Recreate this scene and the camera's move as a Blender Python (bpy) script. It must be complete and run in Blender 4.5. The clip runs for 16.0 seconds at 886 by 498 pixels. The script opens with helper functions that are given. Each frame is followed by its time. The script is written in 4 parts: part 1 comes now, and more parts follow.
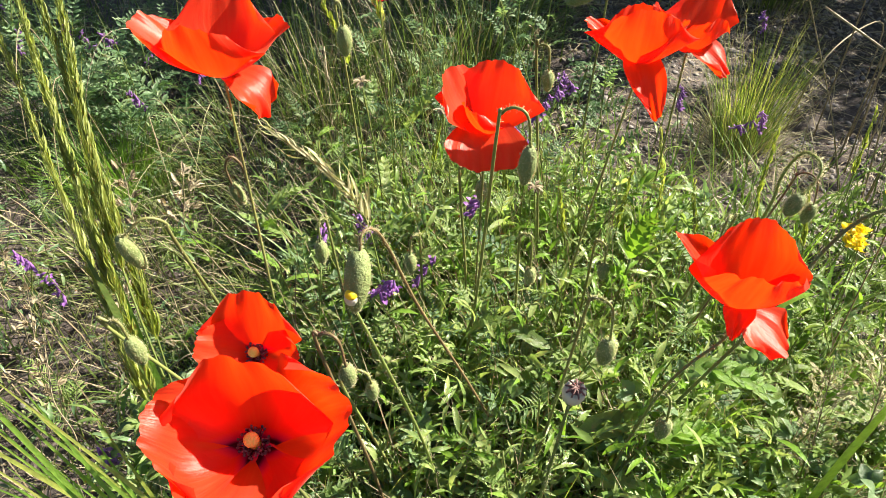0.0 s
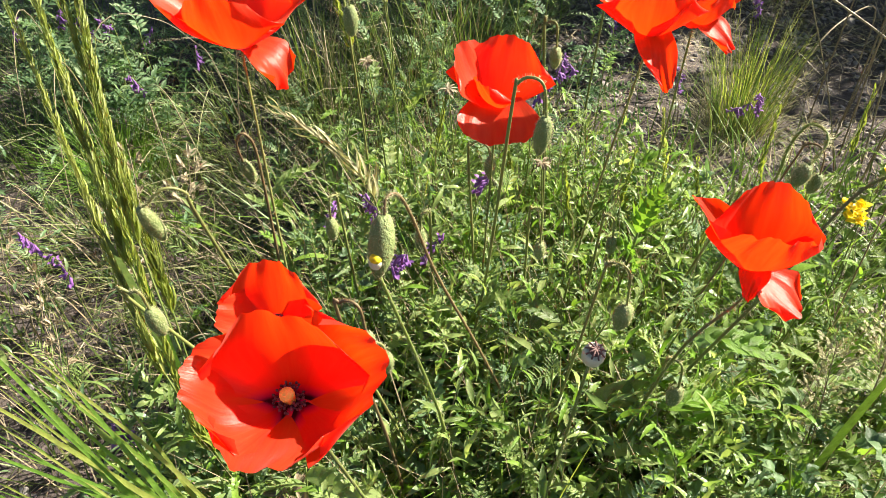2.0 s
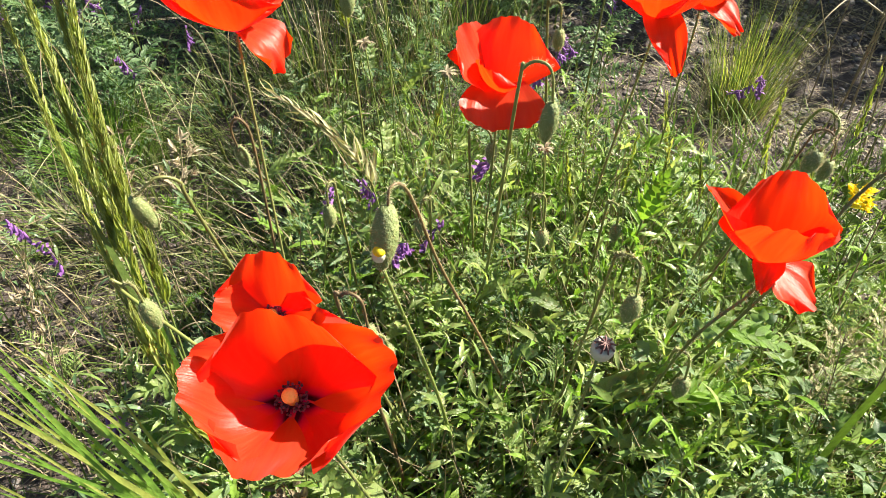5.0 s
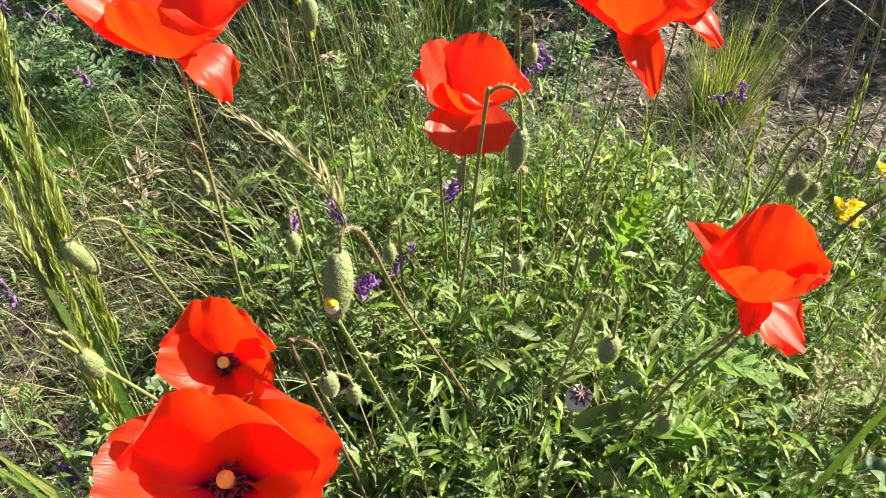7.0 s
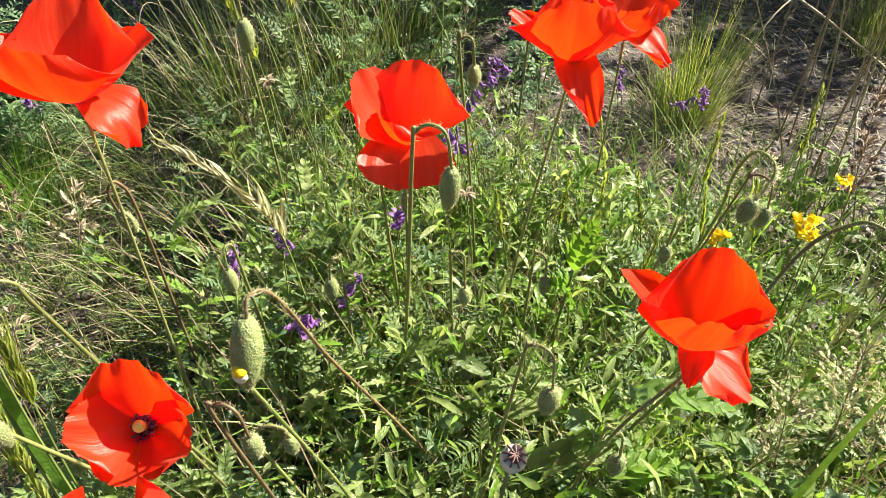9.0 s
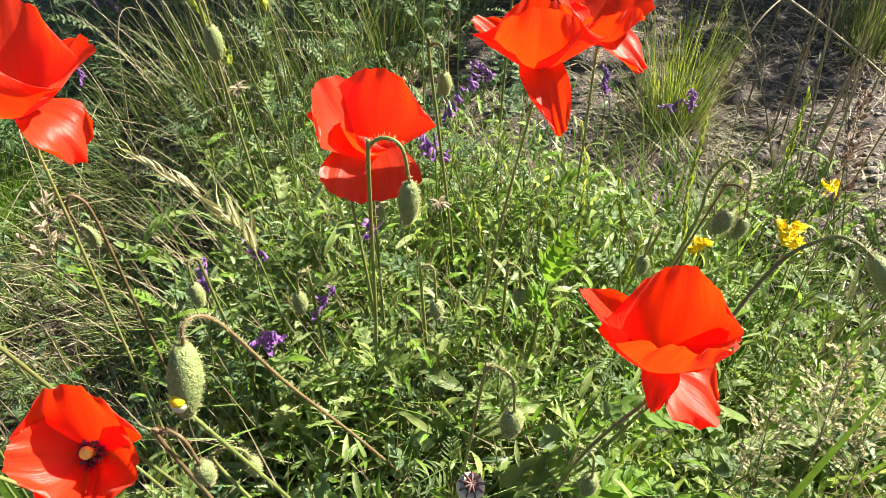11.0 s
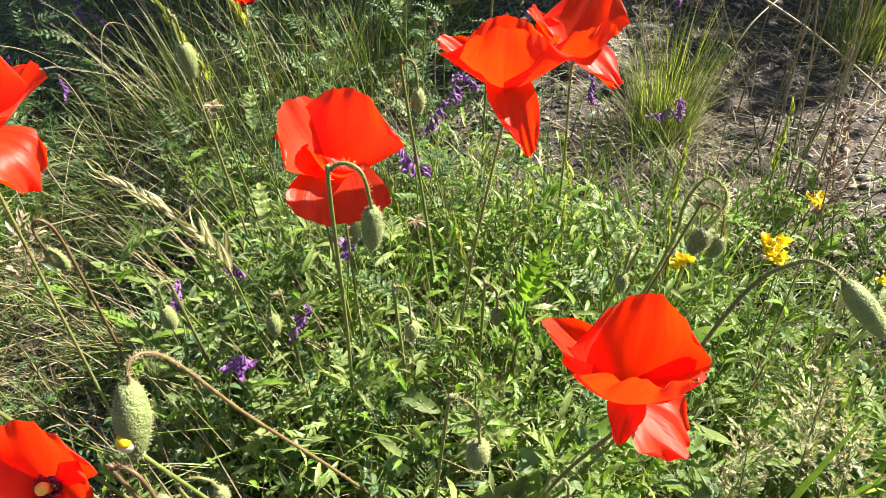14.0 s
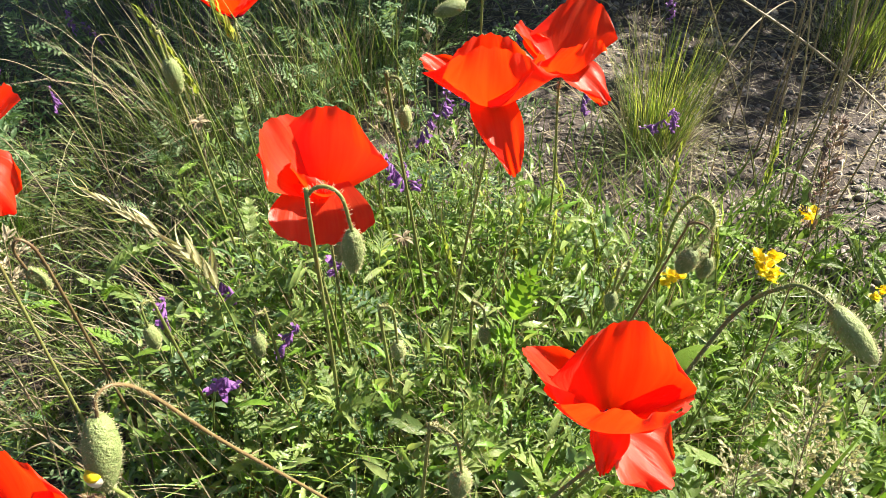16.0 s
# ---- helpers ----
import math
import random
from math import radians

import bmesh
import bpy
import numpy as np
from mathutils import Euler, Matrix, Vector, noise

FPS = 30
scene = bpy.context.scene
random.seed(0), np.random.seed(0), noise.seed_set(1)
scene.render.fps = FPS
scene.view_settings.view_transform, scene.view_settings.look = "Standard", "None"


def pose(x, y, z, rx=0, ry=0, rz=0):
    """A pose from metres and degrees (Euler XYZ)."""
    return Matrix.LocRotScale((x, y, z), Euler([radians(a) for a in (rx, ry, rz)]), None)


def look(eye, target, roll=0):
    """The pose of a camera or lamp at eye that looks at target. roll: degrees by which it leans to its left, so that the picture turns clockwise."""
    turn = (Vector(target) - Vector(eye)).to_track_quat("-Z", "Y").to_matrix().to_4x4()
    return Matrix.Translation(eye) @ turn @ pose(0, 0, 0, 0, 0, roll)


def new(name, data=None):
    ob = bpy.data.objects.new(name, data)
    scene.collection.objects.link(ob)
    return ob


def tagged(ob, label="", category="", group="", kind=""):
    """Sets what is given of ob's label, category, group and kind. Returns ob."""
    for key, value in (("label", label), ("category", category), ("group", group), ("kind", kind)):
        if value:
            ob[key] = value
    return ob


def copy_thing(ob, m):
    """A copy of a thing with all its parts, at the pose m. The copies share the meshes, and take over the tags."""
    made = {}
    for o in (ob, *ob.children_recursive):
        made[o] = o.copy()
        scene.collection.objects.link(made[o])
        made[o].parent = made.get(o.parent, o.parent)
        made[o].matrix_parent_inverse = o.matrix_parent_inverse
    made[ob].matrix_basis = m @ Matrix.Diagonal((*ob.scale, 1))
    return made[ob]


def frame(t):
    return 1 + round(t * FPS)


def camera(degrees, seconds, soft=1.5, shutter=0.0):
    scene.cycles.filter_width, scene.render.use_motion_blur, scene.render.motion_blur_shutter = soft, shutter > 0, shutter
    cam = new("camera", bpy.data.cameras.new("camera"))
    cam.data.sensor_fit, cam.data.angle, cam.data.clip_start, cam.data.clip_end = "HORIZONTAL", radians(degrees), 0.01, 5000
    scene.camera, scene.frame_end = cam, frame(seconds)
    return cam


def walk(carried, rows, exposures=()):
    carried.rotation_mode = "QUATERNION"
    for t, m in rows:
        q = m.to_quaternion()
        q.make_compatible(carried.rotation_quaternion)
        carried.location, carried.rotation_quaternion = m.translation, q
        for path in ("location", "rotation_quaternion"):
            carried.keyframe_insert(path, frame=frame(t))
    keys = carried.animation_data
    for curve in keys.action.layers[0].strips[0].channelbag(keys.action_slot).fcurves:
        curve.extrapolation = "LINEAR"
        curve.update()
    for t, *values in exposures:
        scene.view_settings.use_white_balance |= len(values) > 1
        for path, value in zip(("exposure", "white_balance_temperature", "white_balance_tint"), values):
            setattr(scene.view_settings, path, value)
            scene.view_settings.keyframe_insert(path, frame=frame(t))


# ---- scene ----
cam = camera(64, 16.0, soft=0.8)
# seconds, eye (m), yaw to the left, pitch up and roll (degrees)
ROWS = [
    (0, 0, 0, 0.6, 0, -42, 0),
    (0.5, -0.0051, -0.0045, 0.5983, -0.353, -42.13, 0.216),
    (1, -0.0111, -0.0083, 0.5961, -0.886, -42.164, 0.704),
    (1.5, -0.0147, -0.0118, 0.5946, -1.2, -42.262, 0.783),
    (2, -0.0169, -0.0141, 0.5924, -1.209, -42.416, 0.373),
    (2.5, -0.0188, -0.0158, 0.5913, -1.261, -42.829, 0.233),
    (3, -0.0217, -0.016, 0.5894, -1.484, -43.308, 0.494),
    (5.5, -0.0232, 0.0062, 0.5872, -2.164, -43.972, 0.868),
    (6, -0.0197, 0.0149, 0.5861, -2.261, -44.043, 0.772),
    (6.5, -0.0149, 0.025, 0.5852, -2.744, -44.174, 0.697),
    (7, -0.0094, 0.0341, 0.5848, -3.546, -44.194, 0.887),
    (7.5, -0.0026, 0.0432, 0.5846, -4.275, -44.211, 1.217),
    (8, 0.0048, 0.0519, 0.587, -4.759, -44.392, 0.975),
    (8.5, 0.0127, 0.0595, 0.5878, -5.151, -44.442, 0.755),
    (9, 0.02, 0.0658, 0.5883, -5.491, -44.495, 0.625),
    (11.5, 0.0465, 0.0812, 0.5846, -5.252, -44.513, -0.008),
    (12, 0.0499, 0.0829, 0.5848, -5.334, -44.521, -0.049),
    (12.5, 0.0531, 0.0839, 0.586, -5.307, -44.492, -0.297),
    (13, 0.0568, 0.0854, 0.5865, -5.139, -44.357, -0.487),
    (13.5, 0.0595, 0.088, 0.5866, -5.126, -44.252, -0.556),
    (14, 0.0616, 0.0906, 0.5863, -5.093, -44.12, -0.649),
    (14.5, 0.0632, 0.0923, 0.5873, -5.191, -44.005, -0.596),
    (15, 0.0652, 0.0942, 0.5875, -5.228, -43.819, -0.597),
    (15.5, 0.0678, 0.0967, 0.5888, -5.162, -43.792, -0.726),
    (16, 0.0708, 0.0997, 0.5882, -5.173, -43.663, -0.71),
]


def stand(x, y, z, yaw, pitch, roll):
    return pose(x, y, z, 0, 0, yaw) @ pose(0, 0, 0, 90 + pitch) @ pose(0, 0, 0, 0, 0, roll)


walk(cam, [(r[0], stand(*r[1:])) for r in ROWS])

# ---- light ----
SUN_TO = Vector((0.76, 0.27, 0.62)).normalized()
world = bpy.data.worlds.new("world")
scene.world = world
world.use_nodes = True
sky = world.node_tree.nodes.new("ShaderNodeTexSky")
sky.sky_type, sky.sun_disc = "NISHITA", False
sky.sun_elevation, sky.sun_rotation = math.asin(SUN_TO.z), math.atan2(SUN_TO.x, SUN_TO.y)
world.node_tree.links.new(sky.outputs[0], world.node_tree.nodes["Background"].inputs[0])
world.node_tree.nodes["Background"].inputs[1].default_value = 0.035
lamp = bpy.data.lights.new("sun", "SUN")
lamp.energy, lamp.angle, lamp.color = 5.0, radians(0.55), (1.0, 0.92, 0.76)
sun = new("sun", lamp)
sun.matrix_world = look(SUN_TO * 20, (0, 0, 0))
scene.view_settings.exposure = 2.14


# ---- materials ----
class Nodes:
    """A short hand for building one node material."""

    def __init__(self, name):
        self.mat = bpy.data.materials.new(name)
        self.mat.use_nodes = True
        self.tree = self.mat.node_tree
        self.bsdf = self.tree.nodes["Principled BSDF"]
        self.out = self.tree.nodes["Material Output"]

    def add(self, kind, **values):
        n = self.tree.nodes.new("ShaderNode" + kind)
        for key, value in values.items():
            n.inputs[key].default_value = value
        return n

    def link(self, a, b):
        self.tree.links.new(a, b)

    def noise(self, scale, detail=4.0, coords=None, rough=0.6):
        n = self.add("TexNoise", Scale=scale, Detail=detail, Roughness=rough)
        if coords:
            self.link(coords, n.inputs["Vector"])
        return n.outputs["Fac"]

    def ramp(self, fac, *stops):
        n = self.add("ValToRGB")
        el = n.color_ramp.elements
        while len(el) < len(stops):
            el.new(0.5)
        for e, (at, col) in zip(el, stops):
            e.position, e.color = at, (*col, 1)
        self.link(fac, n.inputs[0])
        return n.outputs[0]

    def mix(self, fac, a, b, how="MIX"):
        n = self.add("MixRGB")
        n.blend_type = how
        for i, v in enumerate((fac, a, b)):
            if isinstance(v, (int, float)):
                n.inputs[i].default_value = v
            elif isinstance(v, tuple):
                n.inputs[i].default_value = (*v, 1)
            else:
                self.link(v, n.inputs[i])
        return n.outputs[0]

    def bump(self, height, strength, distance):
        n = self.add("Bump", Strength=strength, Distance=distance)
        self.link(height, n.inputs["Height"])
        self.link(n.outputs[0], self.bsdf.inputs["Normal"])
        return n.outputs[0]

    def thin(self, colour, share, normal=None):
        """Lets light through a thin sheet."""
        tr, mx = self.add("BsdfTranslucent"), self.add("MixShader", Fac=share)
        self.link(colour, tr.inputs["Color"])
        self.link(self.bsdf.outputs[0], mx.inputs[1])
        self.link(tr.outputs[0], mx.inputs[2])
        self.link(mx.outputs[0], self.out.inputs[0])


def leaf_material(name, dark, light, tip, share=0.35, rough=0.45, glow=1.9):
    m = Nodes(name)
    info, geo, co = m.add("ObjectInfo"), m.add("NewGeometry"), m.add("TexCoord")
    vary = m.mix(0.5, info.outputs["Random"], geo.outputs["Random Per Island"])
    base = m.ramp(vary, (0.0, dark), (0.55, light), (1.0, tip))
    spot = m.ramp(m.noise(160, 3, co.outputs["Object"]), (0.3, (0.7, 0.7, 0.7)), (0.75, (1.2, 1.2, 1.15)))
    col = m.mix(1.0, base, spot, "MULTIPLY")
    m.link(col, m.bsdf.inputs["Base Color"])
    m.bsdf.inputs["Roughness"].default_value = rough
    m.bsdf.inputs["Specular IOR Level"].default_value = 0.38
    m.bump(m.noise(420, 2, co.outputs["Object"]), 0.35, 0.002)
    lit = m.mix(1.0, col, (glow * 1.0, glow, glow * 0.58), "MULTIPLY")
    m.thin(lit, share)
    return m.mat


def plain_material(name, a, b, scale, rough=0.7, bump=0.3, share=0.0):
    m = Nodes(name)
    info, co = m.add("ObjectInfo"), m.add("TexCoord")
    col = m.ramp(m.noise(scale, 5, co.outputs["Object"]), (0.3, a), (0.7, b))
    dim = m.ramp(info.outputs["Random"], (0, (0.8, 0.8, 0.8)), (1, (1.15, 1.12, 1.1)))
    col = m.mix(1.0, col, dim, "MULTIPLY")
    m.link(col, m.bsdf.inputs["Base Color"])
    m.bsdf.inputs["Roughness"].default_value = rough
    m.bump(m.noise(scale * 4, 4, co.outputs["Object"]), bump, 0.002)
    if share:
        m.thin(col, share)
    return m.mat


def petal_material():
    m = Nodes("poppy_petal")
    co = m.add("TexCoord")
    sep = m.add("SeparateXYZ")
    m.link(co.outputs["UV"], sep.inputs[0])
    along = sep.outputs[0]
    # veins fan out from the base: fine across, long along the petal
    fan = m.add("Mapping")
    fan.inputs["Scale"].default_value = (1.0, 16.0, 1.0)
    m.link(co.outputs["UV"], fan.inputs[0])
    veins = m.noise(1.6, 5, fan.outputs[0])
    cloud = m.noise(45, 4, co.outputs["Object"])
    # the waxy skin throws back a salmon red, the sheet lets an orange red through
    skin = m.ramp(veins, (0.25, (0.95, 0.046, 0.010)), (0.75, (0.99, 0.090, 0.026)))
    skin = m.mix(1.0, skin, m.ramp(cloud, (0.35, (0.97, 0.75, 0.75)), (0.7, (1.0, 1.2, 1.2))), "MULTIPLY")
    sheet = m.ramp(veins, (0.25, (1.0, 0.020, 0.001)), (0.75, (1.0, 0.042, 0.002)))
    heart = m.ramp(along, (0.03, (0.07, 0.004, 0.04)), (0.06, (0.55, 0.008, 0.14)), (0.13, (0.92, 0.016, 0.12)))
    spot = m.ramp(along, (0.05, (1, 1, 1)), (0.15, (0, 0, 0)))
    m.link(m.mix(spot, skin, heart), m.bsdf.inputs["Base Color"])
    m.bsdf.inputs["Roughness"].default_value = 0.36
    m.bsdf.inputs["Specular IOR Level"].default_value = 0.5
    m.bsdf.inputs["Sheen Weight"].default_value = 0.25
    m.bsdf.inputs["Sheen Tint"].default_value = (1, 0.6, 0.5, 1)
    m.bump(veins, 0.22, 0.003)
    m.thin(m.mix(spot, sheet, heart), 0.71)
    return m.mat


def soil_material():
    m = Nodes("stony_soil")
    co = m.add("TexCoord")
    big = m.noise(3.0, 6, co.outputs["Object"])
    fine = m.noise(90.0, 6, co.outputs["Object"], 0.75)
    a = m.ramp(fine, (0.25, (0.016, 0.013, 0.012)), (0.5, (0.056, 0.044, 0.041)), (0.8, (0.20, 0.170, 0.158)))
    b = m.ramp(big, (0.35, (0.75, 0.72, 0.72)), (0.7, (1.15, 1.08, 1.0)))
    m.link(m.mix(1.0, a, b, "MULTIPLY"), m.bsdf.inputs["Base Color"])
    m.bsdf.inputs["Roughness"].default_value = 0.92
    m.bump(m.mix(0.5, fine, m.noise(260, 4, co.outputs["Object"])), 0.9, 0.006)
    return m.mat


PETAL = petal_material()
SOIL = soil_material()
LEAF = leaf_material("herb_leaf", (0.050, 0.098, 0.034), (0.172, 0.250, 0.072), (0.31, 0.365, 0.145), 0.43, 0.31)
LEAF_BLUE = leaf_material("vetch_leaf", (0.042, 0.095, 0.042), (0.122, 0.202, 0.094), (0.265, 0.33, 0.175), 0.40, 0.31)
# LEAF_BRIGHT: sunlight put into the colour, a yellow-green for leaves lit through
LEAF_BRIGHT = leaf_material("sunlit_leaf", (0.11, 0.22, 0.025), (0.16, 0.28, 0.035), (0.23, 0.35, 0.06), 0.42, 0.38, 1.5)
GRASS = leaf_material("grass_blade", (0.042, 0.078, 0.018), (0.088, 0.135, 0.030), (0.20, 0.215, 0.080), 0.4, 0.36)
BLADE = leaf_material("broad_blade", (0.08, 0.17, 0.022), (0.13, 0.24, 0.035), (0.22, 0.31, 0.06), 0.45, 0.36)
EAR = leaf_material("green_ear", (0.13, 0.17, 0.030), (0.23, 0.27, 0.055), (0.36, 0.37, 0.13), 0.4)
STRAW = leaf_material("dry_straw", (0.13, 0.10, 0.06), (0.27, 0.22, 0.14), (0.46, 0.40, 0.29), 0.2, 0.55, 1.1)
STEM = plain_material("green_stem", (0.13, 0.19, 0.045), (0.24, 0.29, 0.08), 60, 0.42, 0.3, 0.4)
STEM_RED = plain_material("reddish_stem", (0.15, 0.095, 0.05), (0.23, 0.18, 0.08), 60, 0.45, 0.3, 0.3)
STEM_POPPY = plain_material("poppy_stem", (0.18, 0.16, 0.06), (0.21, 0.27, 0.075), 25, 0.45, 0.3, 0.3)
BUD = plain_material("bud_skin", (0.14, 0.19, 0.065), (0.25, 0.31, 0.115), 140, 0.55, 0.8, 0.2)
HAIR = plain_material("plant_hair", (0.50, 0.48, 0.28), (0.68, 0.66, 0.42), 50, 0.5, 0.0, 0.45)
HAIR_RED = plain_material("reddish_hair", (0.22, 0.11, 0.08), (0.34, 0.2, 0.14), 50, 0.5, 0.0, 0.3)
YELLOW = plain_material("yellow_petal", (0.80, 0.58, 0.010), (0.88, 0.72, 0.02), 90, 0.5, 0.2, 0.3)
PISTIL = plain_material("pale_pistil", (0.62, 0.78, 0.10), (0.78, 0.88, 0.22), 300, 0.6, 0.4)
POD = plain_material("seed_pod_skin", (0.42, 0.42, 0.31), (0.56, 0.55, 0.43), 120, 0.5, 0.3)
POD_DISC = plain_material("purple_pod_disc", (0.08, 0.04, 0.04), (0.15, 0.08, 0.07), 200, 0.6, 0.5)
ANTHER = plain_material("dark_anther", (0.05, 0.02, 0.035), (0.24, 0.15, 0.17), 300, 0.7, 0.3)
PURPLE = plain_material("violet_petal", (0.17, 0.06, 0.27), (0.30, 0.14, 0.42), 120, 0.5, 0.2, 0.35)
STONE = plain_material("grey_stone", (0.075, 0.066, 0.063), (0.32, 0.29, 0.275), 45, 0.85, 0.5)


# ---- mesh helpers ----
class Geo:
    """Collects vertices, faces and a UV for each vertex, for one mesh."""

    def __init__(self):
        self.v, self.f, self.t, self.n = [], [], [], 0

    def add(self, verts, faces, uv=None):
        verts = np.asarray(verts, float).reshape(-1, 3)
        self.f += [tuple(i + self.n for i in f) for f in faces]
        self.v.append(verts)
        self.t.append(np.zeros((len(verts), 2)) if uv is None else np.asarray(uv, float))
        self.n += len(verts)
        return self

    def put(self, other, m):
        """Adds a copy of another Geo, moved by a matrix."""
        a = np.array(m)
        self.add(np.concatenate(other.v) @ a[:3, :3].T + a[:3, 3], other.f, np.concatenate(other.t))
        return self

    def data(self, name, mat, origin=(0, 0, 0), smooth=True):
        me = bpy.data.meshes.new(name)
        v = np.concatenate(self.v) - np.asarray(origin)
        me.from_pydata(v.tolist(), [], self.f)
        t = np.concatenate(self.t)
        layer = me.uv_layers.new(name="UVMap")
        loops = np.zeros(len(me.loops), dtype=np.int32)
        me.loops.foreach_get("vertex_index", loops)
        layer.data.foreach_set("uv", t[loops].astype(np.float32).ravel())
        me.polygons.foreach_set("use_smooth", [smooth] * len(me.polygons))
        me.materials.append(mat)
        return me


def thing(name, at, label, category, group=""):
    ob = new(name)
    ob.location, ob.empty_display_size = at, 0.01
    return tagged(ob, label, category, group)


def part(name, geo, mat, parent, label="", at=None, kind=""):
    """One mesh object under a thing or a part; geo is in world metres."""
    origin = parent.location if at is None else at
    ob = new(name, geo.data(name, mat, origin))
    ob.parent = parent
    return tagged(ob, label, kind=kind)


def smooth_line(points, count):
    """A Catmull-Rom line through the points."""
    p = np.asarray(points, float)
    p = np.vstack([2 * p[0] - p[1], p, 2 * p[-1] - p[-2]])
    out = []
    for s in np.linspace(0, len(p) - 3 - 1e-6, count):
        i, u = int(s), s - int(s)
        a, b, c, d = p[i : i + 4]
        out.append(0.5 * (2 * b + (c - a) * u + (2 * a - 5 * b + 4 * c - d) * u**2 + (3 * b - a - 3 * c + d) * u**3))
    return np.array(out)


def frames_along(line):
    ways = np.gradient(line, axis=0)
    ways /= np.linalg.norm(ways, axis=1)[:, None] + 1e-9
    side = np.cross(ways[0], (0.3, 0.9, 0.2))
    sides, ups = [], []
    for w in ways:
        side = side - w * (side @ w)
        side /= np.linalg.norm(side) + 1e-9
        sides.append(side)
        ups.append(np.cross(w, side))
    return ways, np.array(sides), np.array(ups)


def tube(geo, line, radii, sides=6):
    line = np.asarray(line, float)
    _, s, u = frames_along(line)
    radii = np.broadcast_to(np.asarray(radii, float), (len(line),))
    a = np.linspace(0, 2 * math.pi, sides, endpoint=False)
    v = line[:, None] + radii[:, None, None] * (np.cos(a)[None, :, None] * s[:, None] + np.sin(a)[None, :, None] * u[:, None])
    f = []
    for i in range(len(line) - 1):
        for j in range(sides):
            k = (j + 1) % sides
            f.append((i * sides + j, i * sides + k, (i + 1) * sides + k, (i + 1) * sides + j))
    f.append(tuple(range(sides))[::-1])
    f.append(tuple((len(line) - 1) * sides + j for j in range(sides)))
    return geo.add(v.reshape(-1, 3), f)


def hairs(geo, line, radii, count, length, rng, width=0.00012):
    """Fine stiff hairs that stand off a stem or a bud."""
    ways, s, u = frames_along(line)
    for _ in range(count):
        x = rng.random() * (len(line) - 1.001)
        i, k = int(x), x - int(x)
        p = line[i] * (1 - k) + line[i + 1] * k
        r = radii[i] * (1 - k) + radii[i + 1] * k
        a = rng.uniform(0, 2 * math.pi)
        d = math.cos(a) * s[i] + math.sin(a) * u[i] + rng.uniform(-0.35, 0.35) * ways[i]
        w = np.cross(d, ways[i]) * width
        tip = p + d * (r + length * rng.uniform(0.6, 1.2))
        q = p + d * r * 0.9
        e = ways[i] * width
        geo.add([q + w, q - w * 0.5 + e, q - w * 0.5 - e, tip], [(0, 1, 3), (1, 2, 3), (2, 0, 3)])
    return geo


def lathe(geo, profile, base, axis, sides=14, squash=1.0):
    """Turns a profile of (radius, height) round an axis."""
    axis = np.asarray(axis, float) / np.linalg.norm(axis)
    s = np.cross(axis, (0.2, 0.3, 1.0) if abs(axis[2]) < 0.9 else (1.0, 0.1, 0))
    s /= np.linalg.norm(s)
    u = np.cross(axis, s)
    v, f = [], []
    for r, h in profile:
        for j in range(sides):
            a = 2 * math.pi * j / sides
            v.append(np.asarray(base) + axis * h + r * (math.cos(a) * s + math.sin(a) * u * squash))
    for i in range(len(profile) - 1):
        for j in range(sides):
            k = (j + 1) % sides
            f.append((i * sides + j, i * sides + k, (i + 1) * sides + k, (i + 1) * sides + j))
    f.append(tuple(range(sides))[::-1])
    f.append(tuple((len(profile) - 1) * sides + j for j in range(sides)))
    return geo.add(v, f)


def turn_to(axis, spin=0.0):
    """The turn that takes z to an axis, x staying near world x."""
    z = Vector(axis).normalized()
    x = Vector((1, 0, 0))
    x = (x - z * x.dot(z)).normalized()
    y = z.cross(x)
    return Matrix((x, y, z)).transposed() @ Matrix.Rotation(radians(spin), 3, "Z")


# ---- ground ----
def rise(x, y):
    """The lie of the land: a gentle bank with small humps."""
    fade = math.exp(-((x * x + y * y) / 9.0))
    return (0.05 * (noise.noise((x * 1.7, y * 1.7, 3.1))) + 0.012 * noise.noise((x * 9, y * 9, 7.7))) * fade


def build_ground():
    fine = np.linspace(-1.6, 2.4, 150)
    xs = np.concatenate([[-400, -120, -40, -15, -6, -3], fine - 0.2, [3, 6, 15, 40, 120, 400]])
    ys = np.concatenate([[-400, -120, -40, -15, -6, -3], fine + 0.3, [4, 6, 15, 40, 120, 400]])
    g = Geo()
    v = [(x, y, rise(x, y)) for y in ys for x in xs]
    n = len(xs)
    f = [(j * n + i, j * n + i + 1, (j + 1) * n + i + 1, (j + 1) * n + i) for j in range(len(ys) - 1) for i in range(n - 1)]
    g.add(v, f)
    tagged(new("ground", g.data("ground", SOIL)), "bare grey-brown stony soil with gravel and dry litter", "ground", kind="structure")


build_ground()


